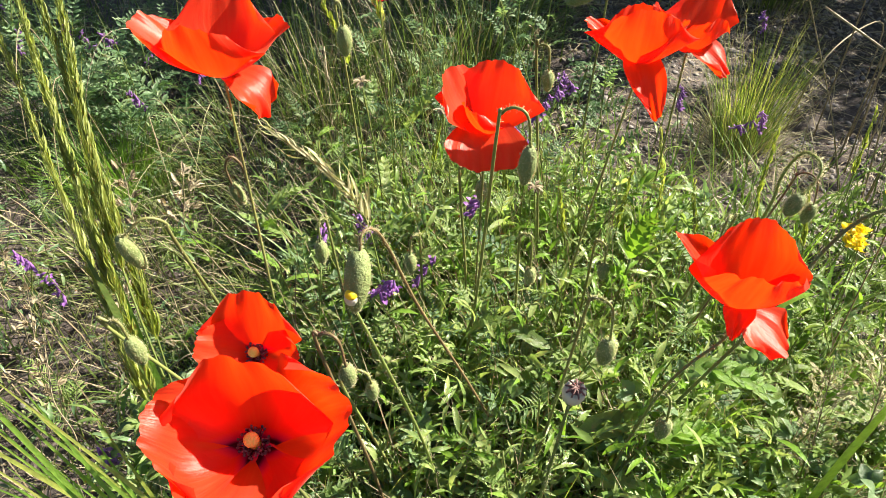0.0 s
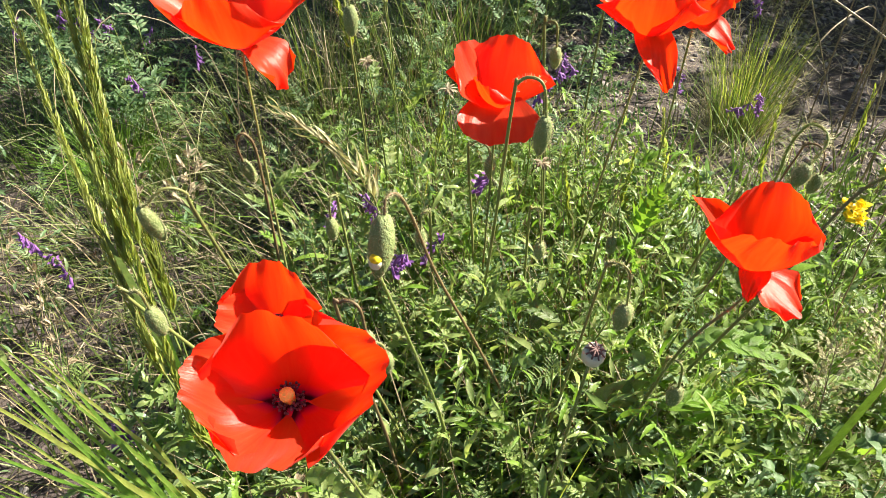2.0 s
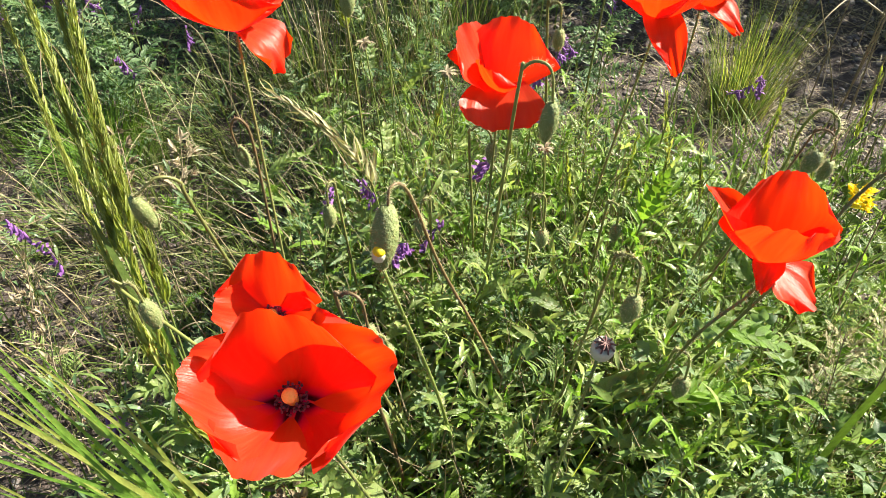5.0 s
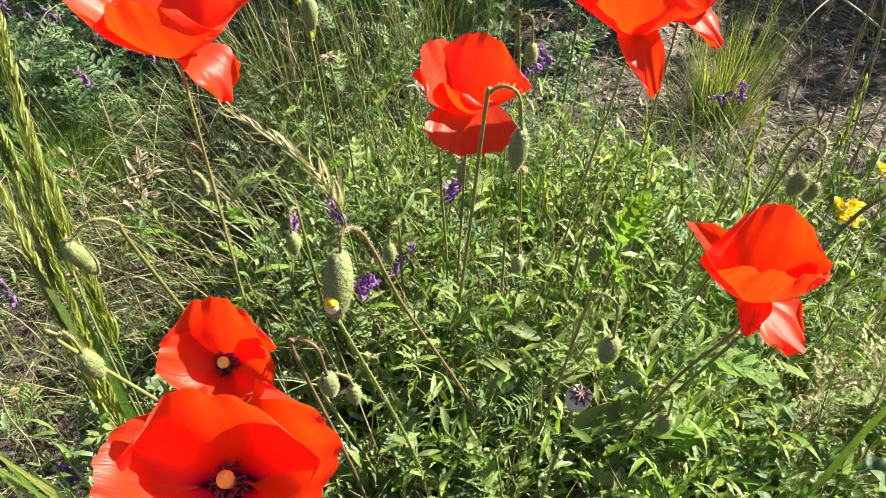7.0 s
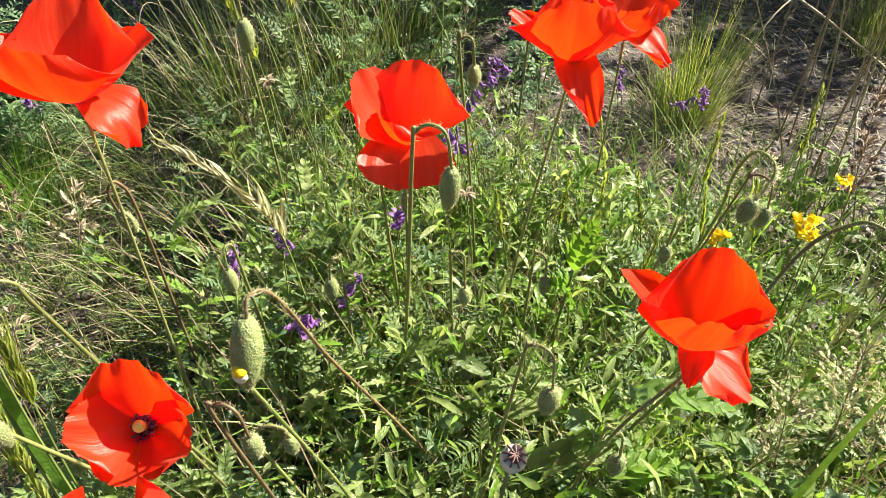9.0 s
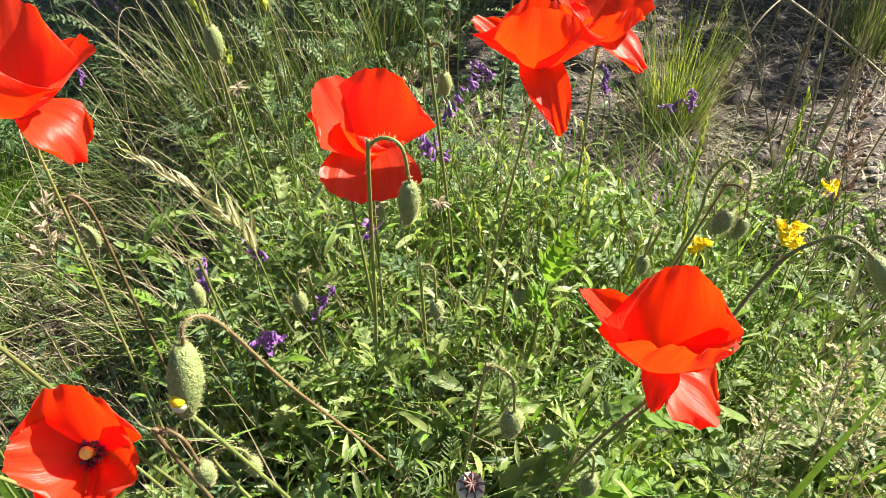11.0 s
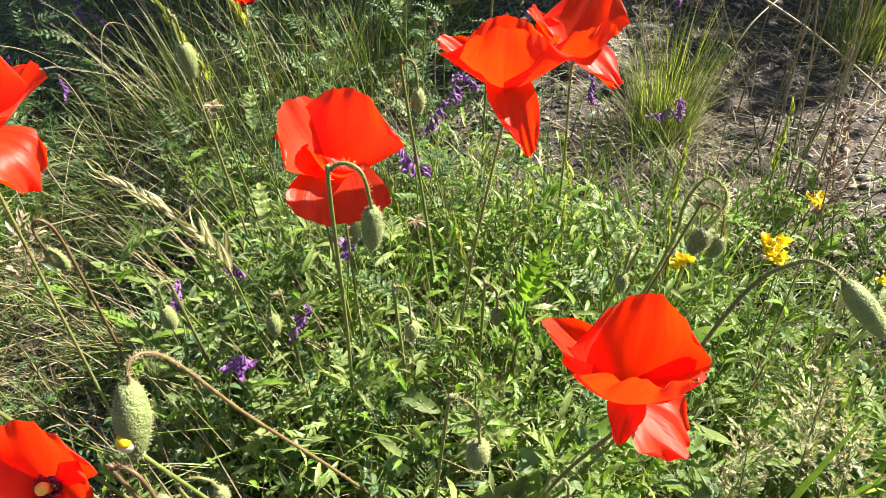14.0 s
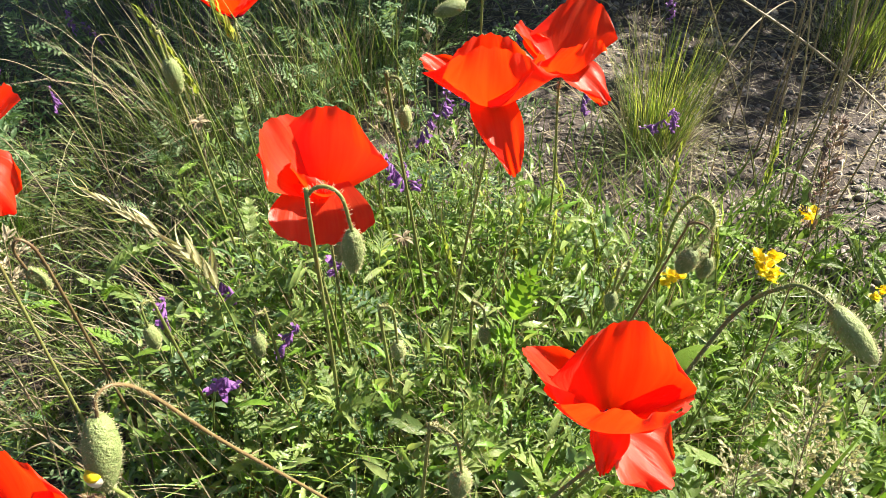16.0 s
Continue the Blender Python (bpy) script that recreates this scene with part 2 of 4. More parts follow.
# ---- poppies ----
def petal(geo, base, turn, az, th0, th1, length, width, cup=0.6, ruffle=0.0015, seed=0, sweep=0.0, flare=6.0, rounding=0.58):
    """A fan-shaped petal. az: round the flower's axis; th0, th1: degrees off the axis at its foot and rim; cup: how far the sides bend in; rounding: how far the rim falls back at the sides."""
    rng = random.Random(seed)
    rows, cols = 22, 30
    az = radians(az)
    out, side = Vector((math.cos(az), math.sin(az), 0)), Vector((-math.sin(az), math.cos(az), 0))
    up = Vector((0, 0, 1))
    ph = [rng.uniform(0, 6.28) for _ in range(6)]
    p, v, uv, f = out * 0.0012 + up * (0.009 if th0 > 100 else 0.0), [], [], []
    for i in range(rows + 1):
        u = i / rows
        th = radians(th0 + (th1 - th0) * u**0.75 + (flare if th0 < 100 else 0) * max(0.0, u - 0.78) / 0.22)
        way = up * math.cos(th) + out * math.sin(th)
        inward = up * math.sin(th) - out * math.cos(th)
        if i:
            p = p + way * (length / rows)
        half = width * (0.22 + 0.78 * math.sin(min(u * 1.4, 1.0) * math.pi / 2)) * (1 - 0.32 * max(0.0, u - 0.6) / 0.4)
        if th0 > 100:
            half = width * (0.66 + 0.42 * math.sin(math.pi * u**0.9) - 0.26 * u)
            if cup < 0.45:
                half = width * (0.55 + 0.45 * math.sin(min(1.0, 1.3 * u) * math.pi / 2))
        for j in range(cols + 1):
            s = 2 * j / cols - 1
            # the rim is rounded: rows draw back towards the sides
            back = length * (0.40 if th0 > 100 or cup < 0.45 else rounding) * u**2 * (1 - math.sqrt(max(0.0, 1 - 0.93 * s * s)))
            bend = cup * s
            across = half * math.sin(bend) / max(cup, 1e-3)
            lift = half * (1 - math.cos(bend)) / max(cup, 1e-3)
            wave = ruffle * u**2 * (math.sin(4.3 * s + ph[0]) + 0.8 * math.sin(9.1 * s + ph[1]) + 0.5 * math.sin(17 * s + ph[2] + 3 * u))
            wave += 0.0009 * u * math.sin(6 * s + ph[3] + 5 * u)
            edge = 0.0005 * u**3 * (math.sin(14 * s + ph[4]) + math.sin(31 * s + ph[5]))
            q = p + side * (across + sweep * u * u) + inward * (lift + wave) + way * (edge - back)
            v.append(Vector(base) + turn @ q)
            uv.append((0.2 + 0.8 * u if th0 > 100 else u, 0.5 + 0.5 * s))
    for i in range(rows):
        for j in range(cols):
            a = i * (cols + 1) + j
            f.append((a, a + 1, a + cols + 2, a + cols + 1))
    return geo.add(v, f, uv)


def hairy_stem(root, line, r0, r1, seed, mat=None, hair=None, count=330, length=0.0030):
    rng = random.Random(seed)
    radii = np.linspace(r0, r1, len(line))
    stem = part("stem", tube(Geo(), line, radii, 7), mat or STEM, root)
    part("stem_hairs", hairs(Geo(), line, radii, count, length, rng), hair or HAIR, root, "fine pale bristly hairs", kind="stuff")
    return stem


def poppy(foot, heart, axis, petals, bend=(0, 0, 0), spin=0.0, seed=1, scale=1.0, label=""):
    """A poppy in bloom. petals: rows of az, th0, th1, length, width, cup, ruffle, sweep."""
    rng = random.Random(seed)
    foot, heart = Vector(foot), Vector(heart)
    root = thing("poppy", foot, label or "red field poppy in full bloom on a hairy stem", "poppy", "poppies in bloom")
    turn = turn_to(axis, spin)
    ax = turn @ Vector((0, 0, 1))
    mid = (foot + heart) / 2 + Vector(bend)
    line = smooth_line([foot - Vector((0, 0, 0.01)), mid, heart - ax * 0.022, heart - ax * 0.001], 28)
    hairy_stem(root, line, 0.0010, 0.0008, seed, STEM_POPPY)
    for k, (az, th0, th1, length, width, cup, ruffle, sweep, *roll) in enumerate(petals):
        g = petal(Geo(), heart, turn, az, th0, th1, length * scale, width * scale, cup, ruffle, seed * 10 + k, sweep, *roll)
        part("petal", g, PETAL, root)
    prof = [(0.0010, 0), (0.0022, 0.002), (0.0027, 0.005), (0.0028, 0.0078), (0.0032, 0.0088), (0.0031, 0.0098), (0.0019, 0.0108), (0.0005, 0.0111)]
    part("pistil", lathe(Geo(), prof, heart, ax), PISTIL, root, "pale yellow-green pistil")
    st = Geo()
    for k in range(70):
        a, tilt = rng.uniform(0, 6.28), rng.uniform(0.45, 1.05)
        d = turn @ Vector((math.cos(a) * math.sin(tilt), math.sin(a) * math.sin(tilt), math.cos(tilt)))
        tip = heart + d * rng.uniform(0.006, 0.0088)
        tube(st, [heart + d * 0.001, heart + d * 0.005, tip], 0.00013, 3)
        lathe(st, [(0.0001, -0.0007), (0.0006, -0.0003), (0.0006, 0.0004), (0.0001, 0.0008)], tip, d, 5)
    part("stamen_ring", st, ANTHER, root, "ring of dark stamens", kind="stuff")
    return root


def hook_line(foot, top, hang, bow=(0, 0, 0)):
    """A stem that rises to its crook at top and drops to hang."""
    foot, top, hang = Vector(foot), Vector(top), Vector(hang)
    out = hang - top
    flat = Vector((out.x, out.y, 0))
    d = flat.normalized() if flat.length > 1e-4 else Vector((1, 0, 0))
    r = max(flat.length, 0.0055)
    if flat.length < 1e-4:
        d = Vector((1, 0, 0))
    z = Vector((0, 0, 1))
    mid = (foot + top) / 2 + Vector(bow)
    neck = top - d * r * 0.95 - z * r * 1.9
    return smooth_line([foot - z * 0.01, mid, neck, top - d * r * 0.72 - z * r * 0.5, top, top + d * r * 0.72 - z * r * 0.42, hang], 52)


def bud_body(geo, hang, axis, length, radius, fur, rng, count=220, hair=0.0018):
    prof = []
    for i in range(13):
        u = i / 12
        r = radius * (math.sin(math.pi * min(1, u * 0.94 + 0.06)) ** 0.5) * (1.0 + 0.08 * math.cos(2.6 * u))
        prof.append((max(r, 0.0006), u * length))
    lathe(geo, prof, hang, axis, 14, 0.93)
    ax = np.asarray(Vector(axis).normalized())
    line = np.array([np.asarray(hang) + ax * h for _, h in prof])
    hairs(fur, line, [r for r, _ in prof], count, hair, rng, 0.00008)


def poppy_bud(foot, top, hang, axis, length, radius, bow=(0, 0, 0), seed=1, reddish=False, open_tip=False, hair=0.0022, stem_r=0.0010, label="", path=None, fuzz=130, skin=None):
    rng = random.Random(seed)
    root = thing("poppy_bud", foot, label or "nodding green poppy bud on a hooked hairy stem", "flower bud", "nodding poppy buds")
    line = hook_line(foot, top, hang, bow) if path is None else smooth_line([foot, *path, hang], 52)
    hairy_stem(root, line, stem_r * 1.25, stem_r * 0.85, seed, skin or (STEM_RED if reddish else STEM_POPPY), HAIR_RED if reddish else HAIR, round(fuzz * 1.3), hair * 1.05)
    g, fur = Geo(), Geo()
    length, radius = length * 1.14, radius * 0.88
    bud_body(g, np.asarray(hang), axis, length, radius, fur, rng, 700, hair * 0.5)
    bud = part("bud", g, BUD, root, "downy closed bud")
    part("bud_hairs", fur, HAIR, root, "fine pale bristles", kind="stuff")
    if open_tip:
        t = Geo()
        end = Vector(hang) + Vector(axis).normalized() * length * 0.72 + Vector((0.0005, -radius * 0.62, 0.0))
        lathe(t, [(0.001, -0.004), (0.0040, -0.002), (0.0046, 0.001), (0.0034, 0.004), (0.0008, 0.0058)], end, axis, 10)
        part("bud_tip", t, YELLOW, root, "small yellow patch on the bud")
    return root


def build_poppies():
    up = (0, 0, 1)
    # rows of az, th0, th1, length, half width, cup, ruffle, sweep, flare; az 0 is east, 90 north
    poppy((0.0, 0.20, 0), (-0.075, 0.160, 0.349), (-0.05, -0.34, 1), [
        (92, 54, 8, 0.047, 0.044, 0.9, 0.0012, 0), (266, 84, 20, 0.047, 0.038, 0.9, 0.0014, 0, 14),
        (178, 84, 16, 0.048, 0.036, 0.9, 0.0016, 0.0, 36, 0.62), (2, 84, 22, 0.055, 0.037, 0.85, 0.0016, 0.0, 26, 0.62)], seed=3,
        label="large red poppy with an open cup and yellow pistil")
    poppy((-0.05, 0.30, 0), (-0.110, 0.271, 0.272), (-0.05, -0.62, 1), [
        (86, 50, 34, 0.045, 0.034, 0.7, 0.0012, 0), (178, 62, 30, 0.039, 0.027, 0.9, 0.0012, 0),
        (340, 66, 40, 0.040, 0.024, 0.8, 0.001, 0), (262, 70, 48, 0.032, 0.032, 0.7, 0.001, 0)], seed=4,
        label="red poppy facing outwards with a dark ring of stamens")
    poppy((0.028, 0.46, 0), (0.030, 0.430, 0.322), up, [
        (76, 36, 24, 0.052, 0.042, 0.5, 0.0010, -0.002, 6, 0.66), (140, 56, 20, 0.053, 0.038, 0.8, 0.0010, 0.002, 12),
        (268, 101, 122, 0.038, 0.030, 0.4, 0.0014, 0.002), (214, 54, 6, 0.030, 0.024, 1.0, 0.0008, -0.004)], seed=5)
    poppy((0.14, 0.33, 0), (0.1545, 0.2555, 0.3275), up, [
        (84, 38, 10, 0.056, 0.038, 0.65, 0.0010, -0.002, 4, 0.5), (262, 50, 4, 0.047, 0.034, 0.7, 0.0014, 0.002, 12, 0.12),
        (166, 54, 32, 0.064, 0.018, 0.9, 0.0009, -0.003, 20), (312, 100, 128, 0.036, 0.023, 0.5, 0.0018, 0.003),
        (0, 58, 46, 0.042, 0.017, 1.0, 0.0008, 0), (246, 103, 130, 0.026, 0.010, 0.7, 0.0012, 0)], bend=(-0.020, -0.037, 0.085), seed=7, scale=0.89,
        label="red poppy cup with one petal hanging below on a slanting stem")
    poppy((0.095, 0.43, 0), (0.127, 0.427, 0.378), up, [
        (90, 40, 12, 0.038, 0.034, 0.7, 0.0010, 0), (262, 68, -8, 0.053, 0.043, 0.85, 0.0016, 0.0, 0),
        (330, 60, 20, 0.044, 0.026, 0.8, 0.0008, 0.0, 0), (172, 56, 44, 0.046, 0.016, 0.9, 0.0010, 0, 20),
        (266, 108, 140, 0.046, 0.015, 0.8, 0.0012, 0.010)], bend=(-0.006, -0.014, 0.03), seed=8)
    poppy((0.21, 0.57, 0), (0.186, 0.503, 0.349), up, [
        (84, 46, 26, 0.050, 0.033, 0.6, 0.0009, -0.012), (282, 66, 0, 0.039, 0.030, 0.8, 0.0009, 0.006),
        (160, 50, 36, 0.045, 0.015, 1.0, 0.0010, 0), (310, 104, 134, 0.037, 0.018, 0.6, 0.0012, 0.008)], bend=(0.008, 0.02, 0.03), seed=9)
    poppy((-0.112, 0.325, 0), (-0.128, 0.375, 0.398), up, [
        (90, 50, 26, 0.052, 0.036, 0.7, 0.0010, 0), (262, 74, 6, 0.056, 0.037, 0.8, 0.0012, 0),
        (180, 66, 40, 0.056, 0.031, 0.7, 0.0012, 0), (18, 66, 46, 0.048, 0.030, 0.7, 0.0012, 0),
        (338, 56, 184, 0.038, 0.019, 0.5, 0.0014, 0.0)], seed=11)
    poppy((-0.05, 0.80, 0), (-0.069, 0.770, 0.277), up, [
        (90, 20, 34, 0.044, 0.034, 0.7, 0.001, 0), (262, 30, 30, 0.042, 0.034, 0.75, 0.001, 0),
        (180, 35, 55, 0.042, 0.028, 0.7, 0.001, 0), (0, 35, 55, 0.042, 0.028, 0.7, 0.001, 0)], seed=12)


build_poppies()


def build_buds():
    down = (0, 0, -1)
    poppy_bud((0.075, 0.345, 0), (0, 0, 0), (-0.040, 0.253, 0.371), (-0.14, -0.35, -1), 0.030, 0.0080, path=[(0.045, 0.322, 0.11), (0.015, 0.302, 0.21), (-0.014, 0.283, 0.30), (-0.028, 0.270, 0.358), (-0.034, 0.263, 0.376), (-0.039, 0.257, 0.378)], seed=21, skin=STEM_RED, fuzz=420, hair=0.0018, stem_r=0.00085, label="large downy poppy bud hanging from a bent stem")
    poppy_bud((-0.15, 0.445, 0), (0, 0, 0), (-0.163, 0.440, 0.271), (0.18, 0.25, -1), 0.022, 0.0054, seed=22, reddish=True, path=[(-0.152, 0.444, 0.12), (-0.151, 0.442, 0.24), (-0.152, 0.442, 0.281), (-0.156, 0.442, 0.293), (-0.161, 0.441, 0.295), (-0.165, 0.441, 0.286)])
    poppy_bud((-0.08, 0.34, 0), (-0.165, 0.30, 0.352), (-0.178, 0.293, 0.344), (0.1, 0.3, -1), 0.029, 0.0058, seed=23)
    poppy_bud((0.05, 0.29, 0), (0.085, 0.262, 0.328), (0.092, 0.256, 0.302), (-0.1, 0, -1), 0.018, 0.0060, seed=24, fuzz=260, stem_r=0.0008)
    poppy_bud((0.15, 0.37, 0), (0, 0, 0), (0.234, 0.367, 0.317), (-0.3, 0, -1), 0.016, 0.0062, seed=25, fuzz=420, hair=0.004, stem_r=0.0010, skin=STEM, label="bristly poppy bud hanging from a looped hairy stem",
              path=[(0.188, 0.380, 0.14), (0.227, 0.390, 0.275), (0.233, 0.396, 0.308), (0.237, 0.397, 0.322), (0.242, 0.395, 0.331), (0.247, 0.386, 0.332), (0.247, 0.378, 0.328), (0.241, 0.372, 0.321)])
    poppy_bud((0.14, 0.37, 0), (0.240, 0.378, 0.326), (0.247, 0.371, 0.306), (-0.15, 0, -1), 0.014, 0.005, seed=43, reddish=True, hair=0.003, stem_r=0.0007)
    poppy_bud((0.008, 0.41, 0), (0.041, 0.350, 0.392), (0.051, 0.346, 0.368), (-0.08, 0, -1), 0.024, 0.0062, seed=26)
    poppy_bud((-0.03, 0.26, 0), (-0.063, 0.258, 0.305), (-0.055, 0.254, 0.282), (0.05, 0, -1), 0.016, 0.0055, seed=27, reddish=True)
    poppy_bud((-0.02, 0.28, 0), (-0.058, 0.294, 0.228), (-0.048, 0.294, 0.214), (0.0, 0, -1), 0.016, 0.0050, seed=28)
    poppy_bud((-0.01, 0.42, 0), (-0.022, 0.415, 0.240), (-0.026, 0.411, 0.224), (0.0, 0, -1), 0.019, 0.0056, seed=29)
    poppy_bud((0.02, 0.46, 0), (0.022, 0.460, 0.275), (0.031, 0.456, 0.262), (0.0, 0, -1), 0.018, 0.0056, seed=30)
    poppy_bud((0.06, 0.42, 0), (0.062, 0.396, 0.258), (0.067, 0.393, 0.226), (0.0, 0, -1), 0.015, 0.0052, seed=31)
    poppy_bud((-0.06, 0.30, 0), (-0.187, 0.272, 0.300), (-0.182, 0.270, 0.287), (0.15, 0, -1), 0.020, 0.0060, seed=32)
    poppy_bud((0.11, 0.42, 0), (0.122, 0.408, 0.240), (0.126, 0.403, 0.222), (0.0, 0, -1), 0.015, 0.0050, seed=33)
    poppy_bud((0.085, 0.26, 0), (0.140, 0.272, 0.232), (0.145, 0.267, 0.210), (-0.1, 0, -1), 0.017, 0.0058, seed=34)
    poppy_bud((0.20, 0.31, 0), (0.288, 0.318, 0.105), (0.297, 0.315, 0.080), (-0.1, 0, -1), 0.017, 0.0055, seed=35)
    poppy_bud((0.06, 0.40, 0), (0.060, 0.385, 0.185), (0.069, 0.380, 0.156), (0.0, 0, -1), 0.017, 0.0055, seed=36)
    poppy_bud((-0.07, 0.43, 0), (-0.095, 0.428, 0.246), (-0.098, 0.424, 0.226), (0.0, 0, -1), 0.020, 0.0060, seed=37)
    poppy_bud((0.17, 0.42, 0), (0.216, 0.412, 0.262), (0.211, 0.407, 0.242), (0.0, 0, -1), 0.015, 0.0050, seed=38)
    poppy_bud((-0.08, 0.62, 0), (-0.092, 0.606, 0.345), (-0.089, 0.602, 0.325), (0.0, 0, -1), 0.026, 0.0080, seed=39)
    poppy_bud((0.10, 0.52, 0), (0.078, 0.51, 0.352), (0.083, 0.506, 0.332), (0.0, 0, -1), 0.016, 0.0055, seed=40)
    poppy_bud((0.15, 0.34, 0), (0, 0, 0), (0.252, 0.281, 0.363), (0.66, -0.35, -0.75), 0.032, 0.0066, seed=41, fuzz=300, hair=0.0028, label="long plump poppy bud leaning out on a curved hairy stem",
              path=[(0.158, 0.305, 0.15), (0.190, 0.286, 0.285), (0.222, 0.300, 0.340), (0.237, 0.295, 0.363), (0.245, 0.288, 0.367)])
    poppy_bud((0.16, 0.68, 0), (0.150, 0.662, 0.338), (0.142, 0.657, 0.332), (-0.9, -0.1, -0.25), 0.024, 0.0078, seed=42)


build_buds()


def seed_pod(foot, head, seed, young=False):
    rng = random.Random(seed)
    root = thing("seed_pod", foot, "small young poppy pod with a yellow cap" if young else "pale grey poppy seed pod with a dark purple rayed disc", "seed pod")
    line = smooth_line([foot, (Vector(foot) + Vector(head)) / 2 + Vector((0.006, 0, 0.01)), head], 16)
    hairy_stem(root, line, 0.0013, 0.0009, seed)
    k = 0.6 if young else 1.0
    dark = YELLOW if young else POD_DISC
    prof = [(0.001, 0), (0.0035, 0.0015), (0.0056, 0.005), (0.0062, 0.009), (0.0058, 0.0125), (0.0048, 0.0135)]
    ax = (0.05, -0.25, 1)
    part("pod", lathe(Geo(), [(a * k, b * k) for a, b in prof], head, ax, 16), POD, root)
    top = Vector(head) + Vector(ax).normalized() * 0.0137 * k
    turn = turn_to(ax)
    d = Geo()
    lathe(d, [(a * k, b * k) for a, b in (((0.0034, -0.0004), (0.0032, 0.0004), (0.0018, 0.0014), (0.0004, 0.0018)) if not young else ((0.0046, -0.001), (0.0054, 0.0006), (0.0044, 0.0030), (0.0022, 0.0046), (0.0004, 0.005)))], top, ax, 18)
    part("disc", d, dark, root)
    for j in range(0 if young else 9):
        r, a = Geo(), 2 * math.pi * j / 9
        e = turn @ Vector((math.cos(a), math.sin(a), 0))
        tube(r, [top + Vector(ax).normalized() * 0.0024, top + e * 0.003 * k + Vector(ax).normalized() * 0.0018, top + e * 0.0056 * k], [0.0004, 0.0006, 0.0005], 5)
        part("ray", r, dark, root)


seed_pod((0.03, 0.21, 0), (0.067, 0.224, 0.292), 51)
seed_pod((0.01, 0.285, 0), (-0.045, 0.243, 0.345), 52, True)


# ---- leaves: built along +y from the origin, 1 m long, scaled when placed ----
def oval(g, m, length, width, fold=0.15, rows=3, point=0.85):
    v, f = [(0, 0, 0)], []
    for i in range(1, rows + 1):
        s = i / (rows + 1)
        w = width * math.sin(math.pi * s**point)
        z = 0.12 * length * math.sin(math.pi * s)
        v += [(-w, s * length, z + fold * w), (0, s * length, z), (w, s * length, z + fold * w)]
    v.append((0, length, 0))
    f += [(0, 2, 1), (0, 3, 2)]
    for i in range(rows - 1):
        a = 1 + i * 3
        f += [(a, a + 1, a + 4, a + 3), (a + 1, a + 2, a + 5, a + 4)]
    a, e = 1 + (rows - 1) * 3, len(v) - 1
    f += [(a, a + 1, e), (a + 1, a + 2, e)]
    arr = np.array(m)
    return g.add(np.array(v) @ arr[:3, :3].T + arr[:3, 3], f)


def lobed_leaf(pairs, width, droop, seed, body=0.40):
    """A deeply cut leaf: a narrow blade with pointed lobes that lean forward."""
    rng = random.Random(seed)
    g = Geo()

    def at(s):
        return 0.03 * math.sin(5 * s + seed), s, 0.16 * math.sin(s * 2.3) - droop * s * s

    v, f, rows = [], [], pairs + 2
    for i in range(rows + 1):
        s = i / rows
        x, y, z = at(s)
        w = width * body * math.sin(math.pi * (0.10 + 0.85 * s)) ** 0.7 * (0.25 + 0.75 * (s > 0.1))
        v += [(x - w, y, z + 0.3 * w), (x, y, z), (x + w, y, z + 0.3 * w)]
    for i in range(rows):
        a = 3 * i
        f += [(a, a + 1, a + 4, a + 3), (a + 1, a + 2, a + 5, a + 4)]
    g.add(v, f)
    for i in range(pairs):
        s = 0.16 + 0.70 * i / max(1, pairs - 1)
        ln = 1.25 * width * math.sin(math.pi * (0.25 + 0.62 * s)) * rng.uniform(0.8, 1.2)
        for k in (-1, 1):
            x, y, z = at(s + rng.uniform(-0.02, 0.02))
            m = pose(x, y, z, rng.uniform(-12, 22), rng.uniform(-14, 14), -k * rng.uniform(38, 58))
            oval(g, m, ln, ln * 0.17, 0.3, 3, 0.5)
            if ln > 0.2:
                oval(g, m @ pose(0, ln * 0.45, 0.02, 0, 0, k * 38), ln * 0.42, ln * 0.08, 0.3, 2, 0.55)
    x, y, z = at(0.9)
    oval(g, pose(x, y, z, -10, 0, 0), 0.24, 0.055, 0.3, 2)
    return g


def pinnate_leaf(pairs, length, width, droop, seed, tendril=True):
    rng = random.Random(seed)
    g = Geo()
    line = [(0.02 * math.sin(4 * s), s, 0.22 * math.sin(2.4 * s) - droop * s * s) for s in np.linspace(0, 1, 8)]
    tube(g, line, [0.012 - 0.007 * s for s in np.linspace(0, 1, 8)], 3)
    for i in range(pairs):
        s = 0.12 + 0.84 * i / max(1, pairs - 1)
        z = 0.22 * math.sin(2.4 * s) - droop * s * s
        ln = length * (1 - 0.55 * s) * rng.uniform(0.85, 1.15)
        for k in (-1, 1):
            m = pose(0.02 * math.sin(4 * s), s, z, rng.uniform(-10, 25), 0, -k * rng.uniform(52, 72))
            oval(g, m, ln, ln * width, 0.3, 2)
    if tendril:
        a = np.linspace(0, 5.5, 10)
        r = 0.10 * (1 - a / 8)
        z1 = 0.22 * math.sin(2.4) - droop
        tube(g, [(0.0 + q * math.sin(b), 1 + 0.18 * b / 5.5 + q * (1 - math.cos(b)) * 0.4, z1 + 0.1 * b / 5.5) for b, q in zip(a, r)], 0.004, 3)
    return g


def trefoil_leaf(seed):
    rng = random.Random(seed)
    g = Geo()
    tube(g, [(0, 0, 0), (0, 0.3, 0.08), (0, 0.55, 0.1)], 0.012, 3)
    for a in (-62, 0, 62):
        oval(g, pose(0, 0.55, 0.1, rng.uniform(-20, 15), 0, a), 0.48, 0.17, 0.3, 3)
    return g


